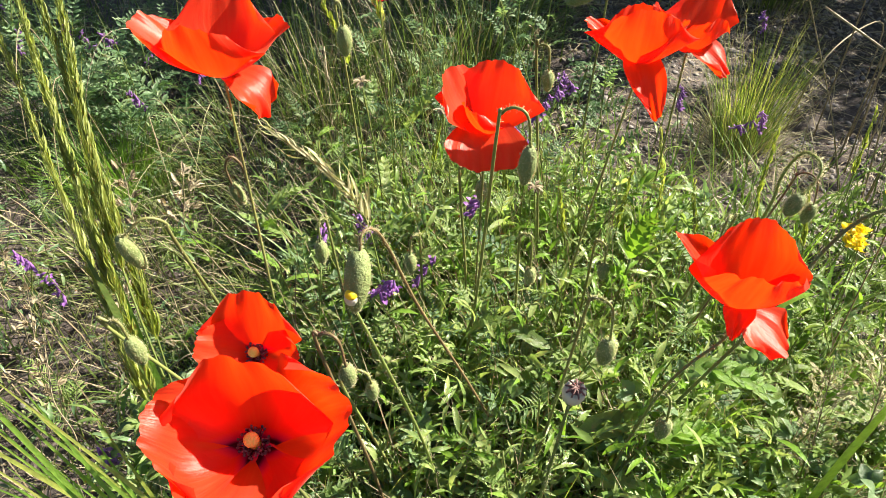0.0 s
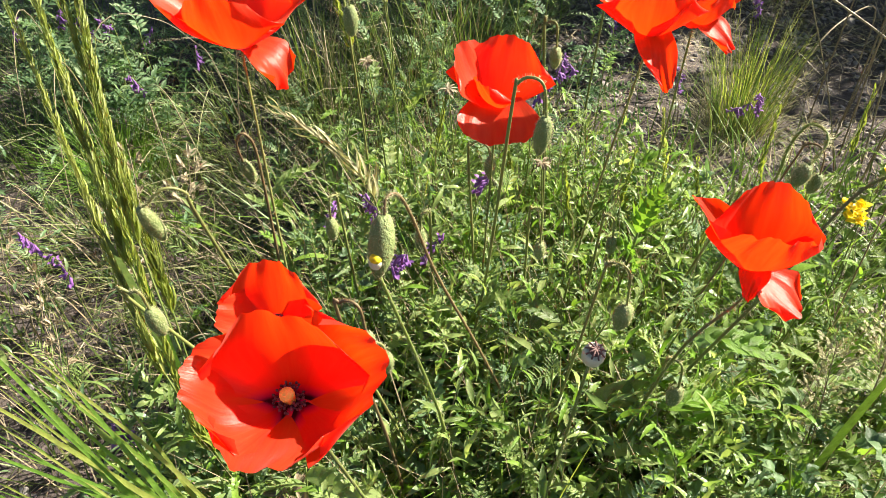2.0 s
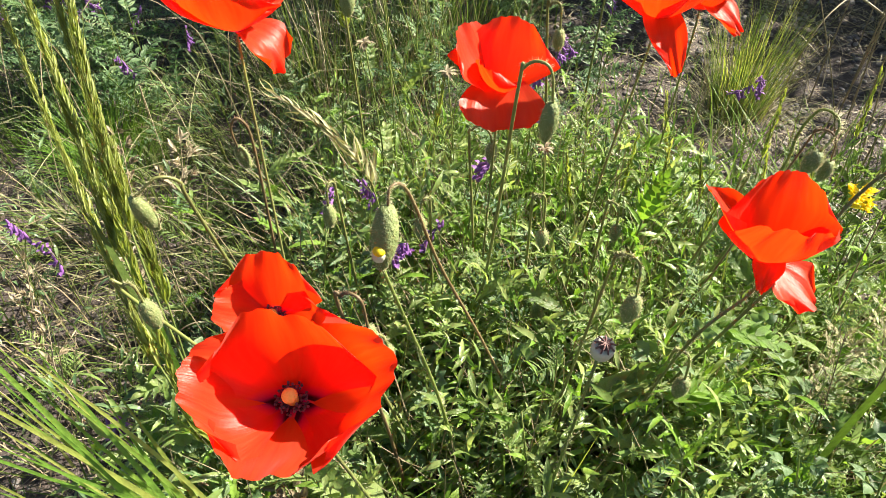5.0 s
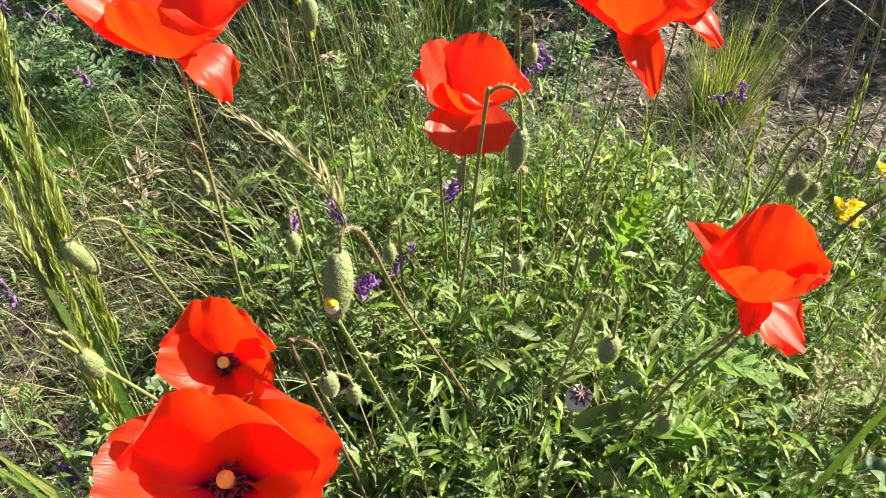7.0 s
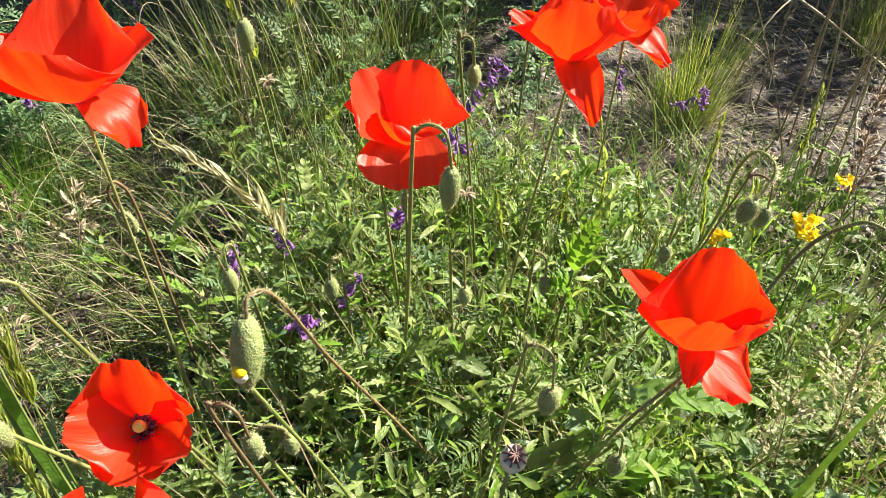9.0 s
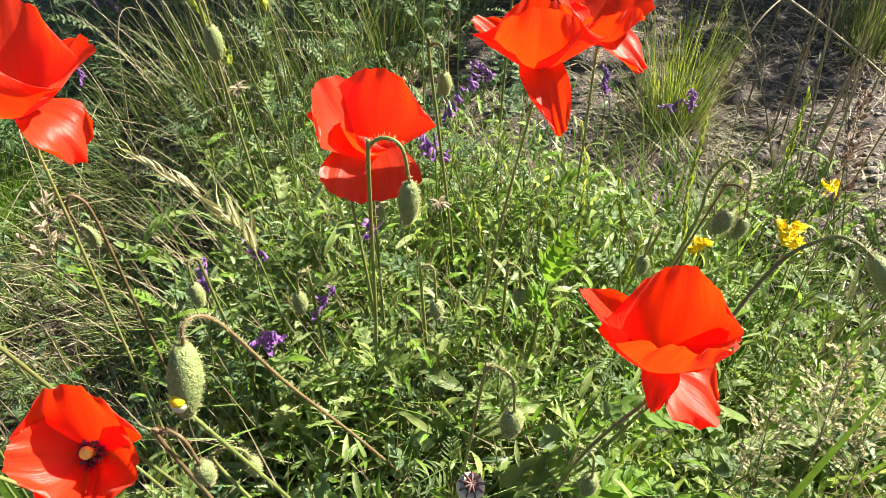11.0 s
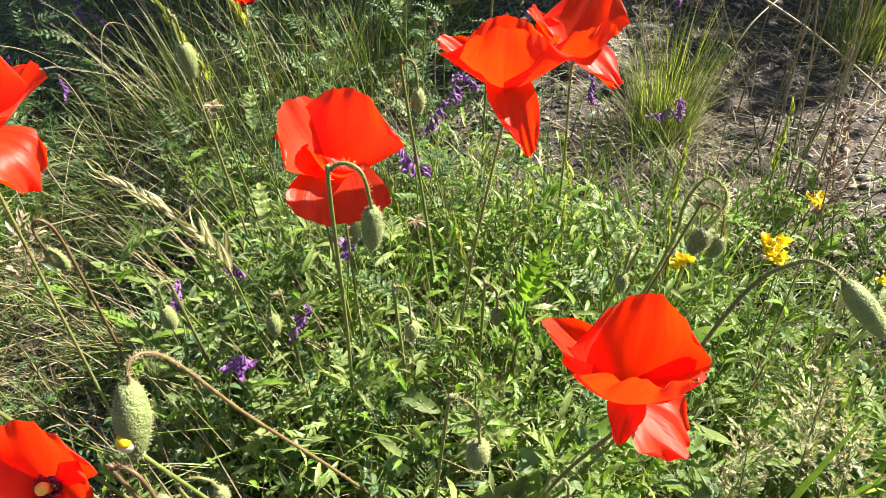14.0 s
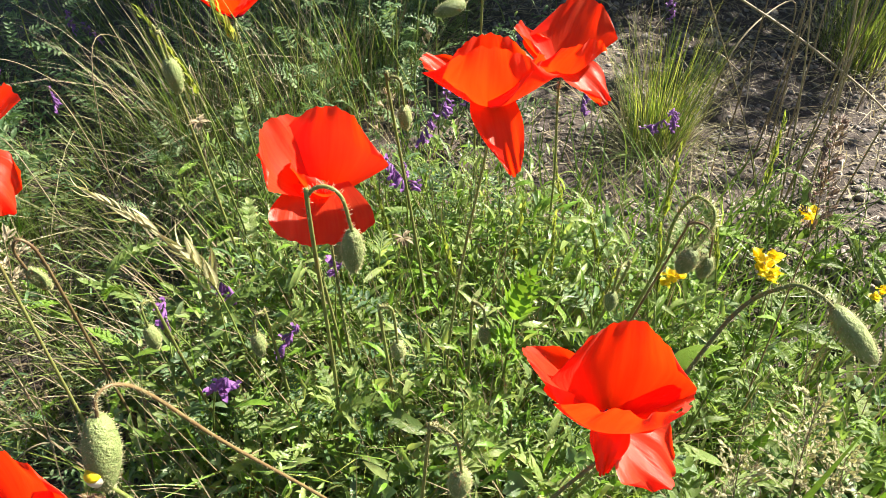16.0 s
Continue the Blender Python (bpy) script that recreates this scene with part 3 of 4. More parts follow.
def lance_leaf(width, droop, seed):
    g, v, f = Geo(), [], []
    for i in range(7):
        s = i / 6
        w = max(0.006, width * math.sin(math.pi * (0.08 + 0.9 * s)) ** 0.8)
        z = 0.18 * math.sin(2.2 * s) - droop * s * s
        v += [(-w, s, z + 0.35 * w), (0.01 * math.sin(9 * s + seed), s, z), (w, s, z + 0.35 * w)]
    for i in range(6):
        a = i * 3
        f += [(a, a + 1, a + 4, a + 3), (a + 1, a + 2, a + 5, a + 4)]
    return g.add(v, f)


def feather_leaf(seed):
    """A finely divided leaf of narrow strips."""
    rng = random.Random(seed)
    g = Geo()
    tube(g, [(0, s, 0.12 * math.sin(2.4 * s)) for s in np.linspace(0, 1, 5)], 0.012, 3)
    for i in range(7):
        s = 0.2 + 0.78 * i / 6
        for k in (-1, 1):
            ln = 0.42 * math.sin(math.pi * (0.2 + 0.7 * s))
            m = pose(0, s, 0.12 * math.sin(2.4 * s), rng.uniform(-15, 35), 0, -k * rng.uniform(35, 60))
            oval(g, m, ln, 0.028, 0.3, 2)
    return g


LEAVES = {
    "lobed": [lobed_leaf(6, 0.22, 0.25, 1, 0.55), lobed_leaf(7, 0.18, 0.4, 2, 0.5), lobed_leaf(5, 0.25, 0.1, 3, 0.55)],
    "pinnate": [pinnate_leaf(9, 0.25, 0.17, 0.2, 1), pinnate_leaf(11, 0.22, 0.16, 0.5, 2), pinnate_leaf(8, 0.27, 0.20, 0.0, 3)],
    "trefoil": [trefoil_leaf(1), trefoil_leaf(2)],
    "lance": [lance_leaf(0.085, 0.3, 1), lance_leaf(0.06, 0.55, 2), lance_leaf(0.11, 0.1, 3)],
    "feather": [feather_leaf(1), feather_leaf(2)],
}
LEAF_MATS = {"lobed": LEAF, "pinnate": LEAF_BLUE, "trefoil": LEAF_BLUE, "lance": LEAF, "feather": LEAF}
SHARED = {k: [g.data(k + "_leaf", LEAF_MATS[k]) for g in gs] for k, gs in LEAVES.items()}
JAGGED = [lobed_leaf(6, 0.30, 0.15, 11, 0.55).data("jagged_leaf", LEAF_BRIGHT), lobed_leaf(7, 0.26, 0.35, 12, 0.7).data("jagged_leaf", LEAF_BRIGHT), lobed_leaf(6, 0.30, 0.3, 13, 0.65).data("jagged_leaf", LEAF)]
BRIGHT = [g.data("bright_leaf", LEAF_BRIGHT) for g in LEAVES["lobed"] + LEAVES["lance"]]


def herb(kind, x, y, height, leaves, size, rng, label, category, lean=(0, 0)):
    """A leafy plant: one stem, with leaves spiralling up it."""
    z0 = rise(x, y)
    root = thing(category.replace(" ", "_"), (x, y, z0), label, category)
    top = Vector((x + lean[0], y + lean[1], z0 + height))
    foot = Vector((x, y, z0 - 0.005))
    mid = (foot + top) / 2 + Vector((rng.uniform(-1, 1), rng.uniform(-1, 1), 0)) * height * 0.10 - Vector((lean[0], lean[1], 0)) * 0.15
    line = smooth_line([foot, mid, top], 10)
    part("stem", tube(Geo(), line, np.linspace(0.0011, 0.0006, 10), 5), STEM, root)
    a = rng.uniform(0, 360)
    for k in range(leaves):
        u = (k + 0.6) / leaves
        i = min(8, int(u * 9))
        p = line[i] + (line[i + 1] - line[i]) * (u * 9 - i)
        a += 137.5 + rng.uniform(-25, 25)
        s = size * rng.uniform(0.7, 1.25) * (1.15 - 0.5 * u)
        # more leaves in the sunlit colour mid-stand, to lighten that dark area
        ob = new("leaf", rng.choice(BRIGHT) if kind in ("lobed", "lance") and rng.random() < (0.34 if y > 0.4 and abs(x - 0.15) < 0.2 else 0.2) else rng.choice(SHARED[kind]))
        ob.parent = root
        ob.matrix_local = Matrix.Translation(Vector(p) - root.location) @ pose(0, 0, 0, 0, 0, a) @ pose(0, 0, 0, rng.uniform(-5, 55), rng.uniform(-25, 25)) @ Matrix.Scale(s, 4)
    return root


def in_patch(x, y):
    """The leafy stand: deeper to the back in the middle, open soil beyond."""
    back = 0.80 - 1.1 * max(0, x - 0.05) ** 1.1 - 0.5 * max(0, -x - 0.1)
    return 0.10 < y < back and -0.16 - 0.10 * (y < 0.35) < x < 0.55


def build_herbs():
    rng = random.Random(77)
    names = {
        "lobed": ("poppy_leaves", "young poppy plant with toothed grey-green leaves", "leafy plant"),
        "pinnate": ("vetch", "scrambling vetch with paired leaflets and tendrils", "vetch plant"),
        "trefoil": ("clover", "low plant with three-part blue-green leaves", "clover plant"),
        "lance": ("herb", "bushy herb with narrow pointed green leaves", "leafy herb"),
        "feather": ("yarrow", "herb with finely divided feathery leaves", "feathery herb"),
    }
    made = 0
    while made < 360:
        x, y = rng.uniform(-0.25, 0.55), rng.uniform(0.10, 0.80)
        if not in_patch(x, y):
            continue
        made += 1
        kind = rng.choices(["lobed", "pinnate", "trefoil", "lance", "feather"], [6, 3, 5, 4, 3] if y < 0.34 else [5, 3, 1, 5, 3])[0]
        size = {"lobed": 0.058, "pinnate": 0.055, "trefoil": 0.033, "lance": 0.032, "feather": 0.04}[kind]
        h = rng.uniform(0.07, 0.19)
        n = {"lobed": 8, "pinnate": 9, "trefoil": 14, "lance": 19, "feather": 12}[kind]
        _, label, cat = names[kind]
        herb(kind, x, y, h, n, size, rng, label, cat, (rng.uniform(-0.04, 0.04), rng.uniform(-0.04, 0.04)))


build_herbs()


# ---- grass, ears and straw ----
PALE = leaf_material("pale_chaff", (0.27, 0.26, 0.14), (0.42, 0.40, 0.24), (0.60, 0.57, 0.40), 0.35, 0.6, 1.1)
CHAFF = leaf_material("purple_chaff", (0.09, 0.055, 0.05), (0.17, 0.11, 0.09), (0.28, 0.21, 0.17), 0.25, 0.6, 1.1)


def blade(g, foot, way, length, width, droop, rows=5):
    foot, way = Vector(foot), Vector(way).normalized()
    flat = Vector((way.x, way.y, 0))
    flat = flat.normalized() if flat.length > 1e-3 else Vector((1, 0, 0))
    side = flat.cross(Vector((0, 0, 1)))
    v = []
    for i in range(rows + 1):
        s = i / rows
        p = foot + way * length * s + (flat * 0.5 - Vector((0, 0, 0.6))) * droop * length * s * s
        w = width * (1 - s) ** 0.6 * 0.5
        v += [p - side * w, p + side * w + Vector((0, 0, w * 0.4))]
    return g.add(v, [(2 * i, 2 * i + 1, 2 * i + 3, 2 * i + 2) for i in range(rows)])


def stuff(name, g, mat, label, category, group="", at=(0, 0, 0)):
    ob = new(name, g.data(name, mat, at))
    ob.location = at
    return tagged(ob, label, category, group, "stuff")


def grass_tuft(x, y, radius, count, length, width, droop, mat, rng, label, spread=0.6):
    g = Geo()
    for _ in range(count):
        a, r = rng.uniform(0, 6.28), radius * math.sqrt(rng.random())
        fx, fy = x + r * math.cos(a), y + r * math.sin(a)
        b = a + rng.uniform(-0.8, 0.8)
        t = spread * (0.15 + r / radius) * rng.uniform(0.4, 1.3)
        blade(g, (fx, fy, rise(fx, fy) - 0.004), (math.cos(b) * t, math.sin(b) * t, 1), length * rng.uniform(0.5, 1.15), width * rng.uniform(0.6, 1.2), droop * rng.uniform(0.2, 1.4), 4)
    return stuff("grass_tuft", g, mat, label, "grass", "grass tufts", (x, y, 0))


def build_tufts():
    rng = random.Random(5)
    green, pale = "dense tuft of fine green grass on the soil", "tall tuft of yellow-green grass on stony soil"
    for x, y, r, n, ln in ((-0.60, 0.86, 0.07, 260, 0.12), (-0.27, 0.90, 0.10, 360, 0.14), (-0.70, 0.66, 0.08, 220, 0.12), (-0.14, 1.02, 0.13, 400, 0.17), (-0.62, 1.10, 0.16, 500, 0.18), (0.05, 1.20, 0.16, 600, 0.2), (-0.3, 1.35, 0.2, 700, 0.22), (-0.9, 1.3, 0.2, 500, 0.22)):
        grass_tuft(x, y, r, n, ln, 0.0017, 0.6, GRASS, rng, green)
    for x, y, r, n, ln in ((0.450, 0.91, 0.046, 290, 0.22), (0.88, 1.12, 0.08, 240, 0.28), (0.66, 1.42, 0.10, 300, 0.28)):
        grass_tuft(x, y, r, n // 2, ln * 1.05, 0.0011, 0.4, EAR, rng, pale, 0.16)
        grass_tuft(x, y, r, n // 4, ln * 1.05, 0.0012, 0.5, STRAW, rng, "dry straw-coloured stems in a grass tuft", 0.4)
        grass_tuft(x, y, r * 0.9, n, ln * 0.85, 0.0012, 0.4, GRASS, rng, "fresh green blades in a grass tuft", 0.2)
        grass_tuft(x, y - 0.02, r * 1.2, n, ln * 0.42, 0.0012, 0.9, PALE, rng, "dry straw-coloured skirt of a grass tuft", 0.9)
    for x, y, ln in ((-0.13, 0.88, 0.26), (-0.04, 0.95, 0.32), (0.04, 1.00, 0.34), (-0.20, 0.98, 0.28)):
        grass_tuft(x, y, 0.065, 120, ln * 0.92, 0.0016, 0.5, GRASS, rng, "tall loose tuft of green grass on the bank", 0.28)
        grass_tuft(x, y, 0.065, 60, ln * 1.1, 0.0013, 0.6, STRAW, rng, "dry stems in a tall grass tuft", 0.3)
    for x, y in ((-0.33, 0.62), (-0.22, 0.74), (-0.43, 0.68), (-0.26, 0.50), (-0.20, 0.60), (-0.36, 0.76)):
        grass_tuft(x, y, 0.07, 210, 0.10, 0.0018, 0.7, GRASS, rng, green, 0.9)
    grass_tuft(-0.455, 0.815, 0.055, 620, 0.12, 0.0014, 0.5, BLADE, rng, "dense low tuft of fine bright green grass", 0.6)
    g = Geo()
    for _ in range(260):
        x, y = rng.uniform(-0.85, 0.0), rng.uniform(0.52, 1.35)
        a = rng.uniform(-0.7, 0.7) + rng.choice((0, 3.14))
        blade(g, (x, y, rise(x, y) + rng.uniform(0.005, 0.05)), (math.cos(a), math.sin(a), rng.uniform(-0.1, 0.35)), rng.uniform(0.05, 0.17), rng.uniform(0.0012, 0.0022), rng.uniform(0.1, 0.5), 4)
    for _ in range(240):
        x, y = rng.uniform(-1.0, 0.12), rng.uniform(0.85, 1.7)
        a, t = rng.uniform(0, 6.28), rng.uniform(0.3, 1.6)
        blade(g, (x, y, rise(x, y)), (math.cos(a) * t, math.sin(a) * t, 1), rng.uniform(0.10, 0.30), rng.uniform(0.0011, 0.0020), rng.uniform(0.3, 1.0), 6)
    stuff("dead_grass", g, PALE, "matted pale dead grass lying over the soil", "dead grass")
    g = Geo()
    for _ in range(2300):
        x, y = rng.uniform(-0.2, 0.5), rng.uniform(0.15, 0.75)
        if in_patch(x, y):
            a, t = rng.uniform(0, 6.28), rng.uniform(0.05, 0.7)
            blade(g, (x, y, rise(x, y)), (math.cos(a) * t, math.sin(a) * t, 1), rng.uniform(0.12, 0.25), rng.uniform(0.001, 0.0018), rng.uniform(0, 0.5), 4)
    stuff("dry_stems", g, STRAW, "thin dry brown stems among green herbs", "dry stems")
    # thin meadow grass among the herbs and on the open soil
    for name, mat, count, box, ln, w in (
        ("meadow_grass", GRASS, 650, (-0.75, 0.55, 0.12, 0.85), 0.13, 0.0024),
        ("meadow_grass", GRASS, 700, (0.05, 0.60, 0.28, 0.72), 0.17, 0.0028),
        ("fresh_stems", EAR, 700, (-0.12, 0.27, 0.16, 0.72), 0.21, 0.0017),
        ("fresh_stems", BLADE, 800, (-0.12, 0.45, 0.30, 0.72), 0.22, 0.0026),
        ("bank_grass", GRASS, 240, (-1.1, 0.45, 0.85, 1.7), 0.20, 0.0022),
        ("meadow_grass", GRASS, 300, (-0.55, -0.15, 0.22, 0.62), 0.11, 0.0022),
        ("dry_grass", STRAW, 420, (-0.6, -0.15, 0.22, 0.7), 0.12, 0.0016),
        ("dry_grass", STRAW, 480, (-0.85, 0.1, 0.25, 1.3), 0.17, 0.0016),
        ("dry_grass", STRAW, 350, (0.35, 1.2, 0.6, 1.6), 0.16, 0.0015),
    ):
        g = Geo()
        for _ in range(count):
            x, y = rng.uniform(*box[:2]), rng.uniform(*box[2:])
            a, t = rng.uniform(0, 6.28), rng.uniform(0.05, 0.9)
            blade(g, (x, y, rise(x, y) - 0.003), (math.cos(a) * t, math.sin(a) * t, 1), ln * rng.uniform(0.4, 1.2), w * rng.uniform(0.5, 1.3), rng.uniform(0.1, 0.9), 4)
        stuff(name, g, mat, {"fresh_stems": "slender bright green stems among the herbs", "dry_grass": "thin dry straw-coloured grass blades"}.get(name, "thin scattered grass blades standing on the soil"), "grass")


def build_litter():
    """Fallen straw and dead leaves on the soil."""
    rng = random.Random(8)
    g = Geo()
    for _ in range(8200):
        if rng.random() < 0.28:
            x, y = rng.uniform(-1.1, 0.1), rng.uniform(0.2, 1.2)
        else:
            x, y = rng.uniform(0.1, 1.2), rng.uniform(0.45, 1.6)
        a = rng.uniform(0, 6.28)
        ln = rng.choice((0.008, 0.012, 0.02, 0.03, 0.07)) * rng.uniform(0.5, 1.3)
        z = rise(x, y) + rng.uniform(0.0, 0.014)
        blade(g, (x, y, z), (math.cos(a), math.sin(a), rng.uniform(-0.02, 0.22)), ln, rng.uniform(0.0008, 0.0024), rng.uniform(0, 0.25), 3)
    stuff("straw_litter", g, STRAW, "scattered dry straw and dead leaves on soil", "straw litter")


def pebble(size, seed):
    rng = random.Random(seed)
    bm = bmesh.new()
    bmesh.ops.create_icosphere(bm, subdivisions=2, radius=1)
    off = Vector((rng.uniform(-9, 9), rng.uniform(-9, 9), rng.uniform(-9, 9)))
    for v in bm.verts:
        k = 1 + 0.35 * noise.noise(v.co * 0.9 + off) + 0.12 * noise.noise(v.co * 2.6 + off)
        v.co = Vector((v.co.x * 1.15, v.co.y * 0.9, v.co.z * 0.62)) * k * size
    g = Geo().add([v.co for v in bm.verts], [tuple(v.index for v in f.verts) for f in bm.faces])
    bm.free()
    return g


def build_stones():
    rng = random.Random(9)
    shapes = [pebble(1.0, k) for k in range(5)]
    rough = Geo()
    for _ in range(8500):
        x, y = rng.uniform(0.15, 1.25), rng.uniform(0.5, 1.65)
        if rng.random() < 0.12:
            x, y = rng.uniform(-0.8, 0.1), rng.uniform(0.3, 1.2)
        s = 0.0014 + 0.0042 * rng.random() ** 2.5
        rough.put(rng.choice(shapes), Matrix.Translation((x, y, rise(x, y) + s * 0.2)) @ pose(0, 0, 0, rng.uniform(-20, 20), rng.uniform(-20, 20), rng.uniform(0, 360)) @ Matrix.Scale(s, 4))
    stuff("gravel", rough, STONE, "fine grey gravel scattered over bare soil", "gravel")
    data = [g.data("stone", STONE) for g in shapes]
    for k in range(150):
        x, y = rng.uniform(0.36, 1.1), rng.uniform(0.72, 1.4)
        s = 0.003 + 0.007 * rng.random() ** 2.5
        ob = new("stone", rng.choice(data))
        ob.matrix_world = Matrix.Translation((x, y, rise(x, y) + s * 0.1)) @ pose(0, 0, 0, 0, 0, rng.uniform(0, 360)) @ Matrix.Scale(s, 4)
        tagged(ob, "small rough grey stone half sunk in soil", "stone", "stones on the soil")


def spikelet(length, width):
    g = Geo()
    oval(g, Matrix.Identity(4), length, width, 0.6, 3)
    oval(g, pose(0, 0, 0, 0, 180, 0), length * 0.94, width, 0.6, 3)
    return g


def seed_ear(foot, mid, neck, tip, count, size, width, open_angle, mat, seed, label, stem_mat=None, leaf=0.0, first=26, awn=0.0):
    """A grass stalk with an ear of spikelets along its upper part."""
    rng = random.Random(seed)
    root = thing("grass_ear", foot, label, "grass stalk", "grass stalks in ear")
    line = smooth_line([foot, mid, neck, tip], 40)
    part("stalk", tube(Geo(), line, np.linspace(0.0011, 0.0004, 40), 5), stem_mat or STEM, root)
    ways, s, u = frames_along(line)
    one, g = spikelet(1, width), Geo()
    if awn:
        tube(one, [(0, 0.9, 0.02), (0.02, 1.4, 0.04), (0.05, 1.0 + awn, 0.09)], [0.014, 0.010, 0.004], 3)
    for k in range(count):
        x = first + (39 - first) * k / count
        i = int(x)
        p = Vector(line[i] + (line[min(i + 1, 39)] - line[i]) * (x - i))
        a = rng.uniform(0, 6.28)
        out = Vector(math.cos(a) * s[i] + math.sin(a) * u[i])
        t = open_angle * rng.uniform(0.4, 1.3)
        d = Vector(ways[i]) * math.cos(t) + out * math.sin(t)
        g.put(one, Matrix.Translation(p) @ d.to_track_quat("Y", "Z").to_matrix().to_4x4() @ Matrix.Rotation(a, 4, "Y") @ Matrix.Scale(size * rng.uniform(0.75, 1.2) * (1.1 - 0.5 * k / count), 4))
    part("ear", g, mat, root, kind="stuff")
    if leaf:
        lf = Geo()
        i = 17
        d = Vector(ways[i]) + Vector((rng.uniform(-0.3, 0.3), rng.uniform(-0.3, 0.3), 0.2))
        blade(lf, line[i], d, leaf, 0.007, 0.25, 8)
        part("leaf_blade", lf, GRASS, root)
    return root


def panicle(foot, base, tip, branches, spread, size, mat, seed, label, stem_mat=None):
    """An open grass head: fine side branches that carry small spikelets."""
    rng = random.Random(seed)
    foot, base, tip = Vector(foot), Vector(base), Vector(tip)
    root = thing("grass_panicle", foot, label, "grass head", "open grass heads")
    line = smooth_line([foot, (foot + base) / 2 + Vector((0.004, 0.002, 0.0)), base, (base + tip) / 2, tip], 30)
    part("stalk", tube(Geo(), line, np.linspace(0.0009, 0.0003, 30), 5), stem_mat or STRAW, root)
    ways, s, u = frames_along(line)
    one, twig, g = spikelet(1, 0.13), Geo(), Geo()
    for k in range(branches):
        x = 15 + 14 * k / branches
        i = int(x)
        p = Vector(line[i])
        a = k * 2.4 + rng.uniform(-0.5, 0.5)
        t = rng.uniform(0.5, 1.1)
        d = Vector(ways[i]) * math.cos(t) + Vector(math.cos(a) * s[i] + math.sin(a) * u[i]) * math.sin(t)
        ln = spread * (1.1 - 0.8 * k / branches) * rng.uniform(0.6, 1.2)
        end = p + d * ln + Vector((0, 0, -0.12 * ln))
        tube(twig, [p, p + d * ln * 0.55, end], 0.00018, 3)
        for _ in range(5):
            q = p + (end - p) * rng.uniform(0.35, 1.0)
            e = (d + Vector((rng.uniform(-1, 1), rng.uniform(-1, 1), rng.uniform(-1, 1))) * 0.6).normalized()
            g.put(one, Matrix.Translation(q) @ e.to_track_quat("Y", "Z").to_matrix().to_4x4() @ Matrix.Scale(size * rng.uniform(0.7, 1.25), 4))
    part("twig_spray", twig, stem_mat or STRAW, root, kind="stuff")
    part("seed_head", g, mat, root, kind="stuff")
    return root


def straw(points, r0, r1, label="long dry straw-coloured grass stalk", mat=None):
    root = thing("dry_stalk", points[0], label, "dry stalk", "dry stalks")
    line = smooth_line(points, 20)
    part("stalk", tube(Geo(), line, np.linspace(r0, r1, 20), 5), mat or STRAW, root)
    return root


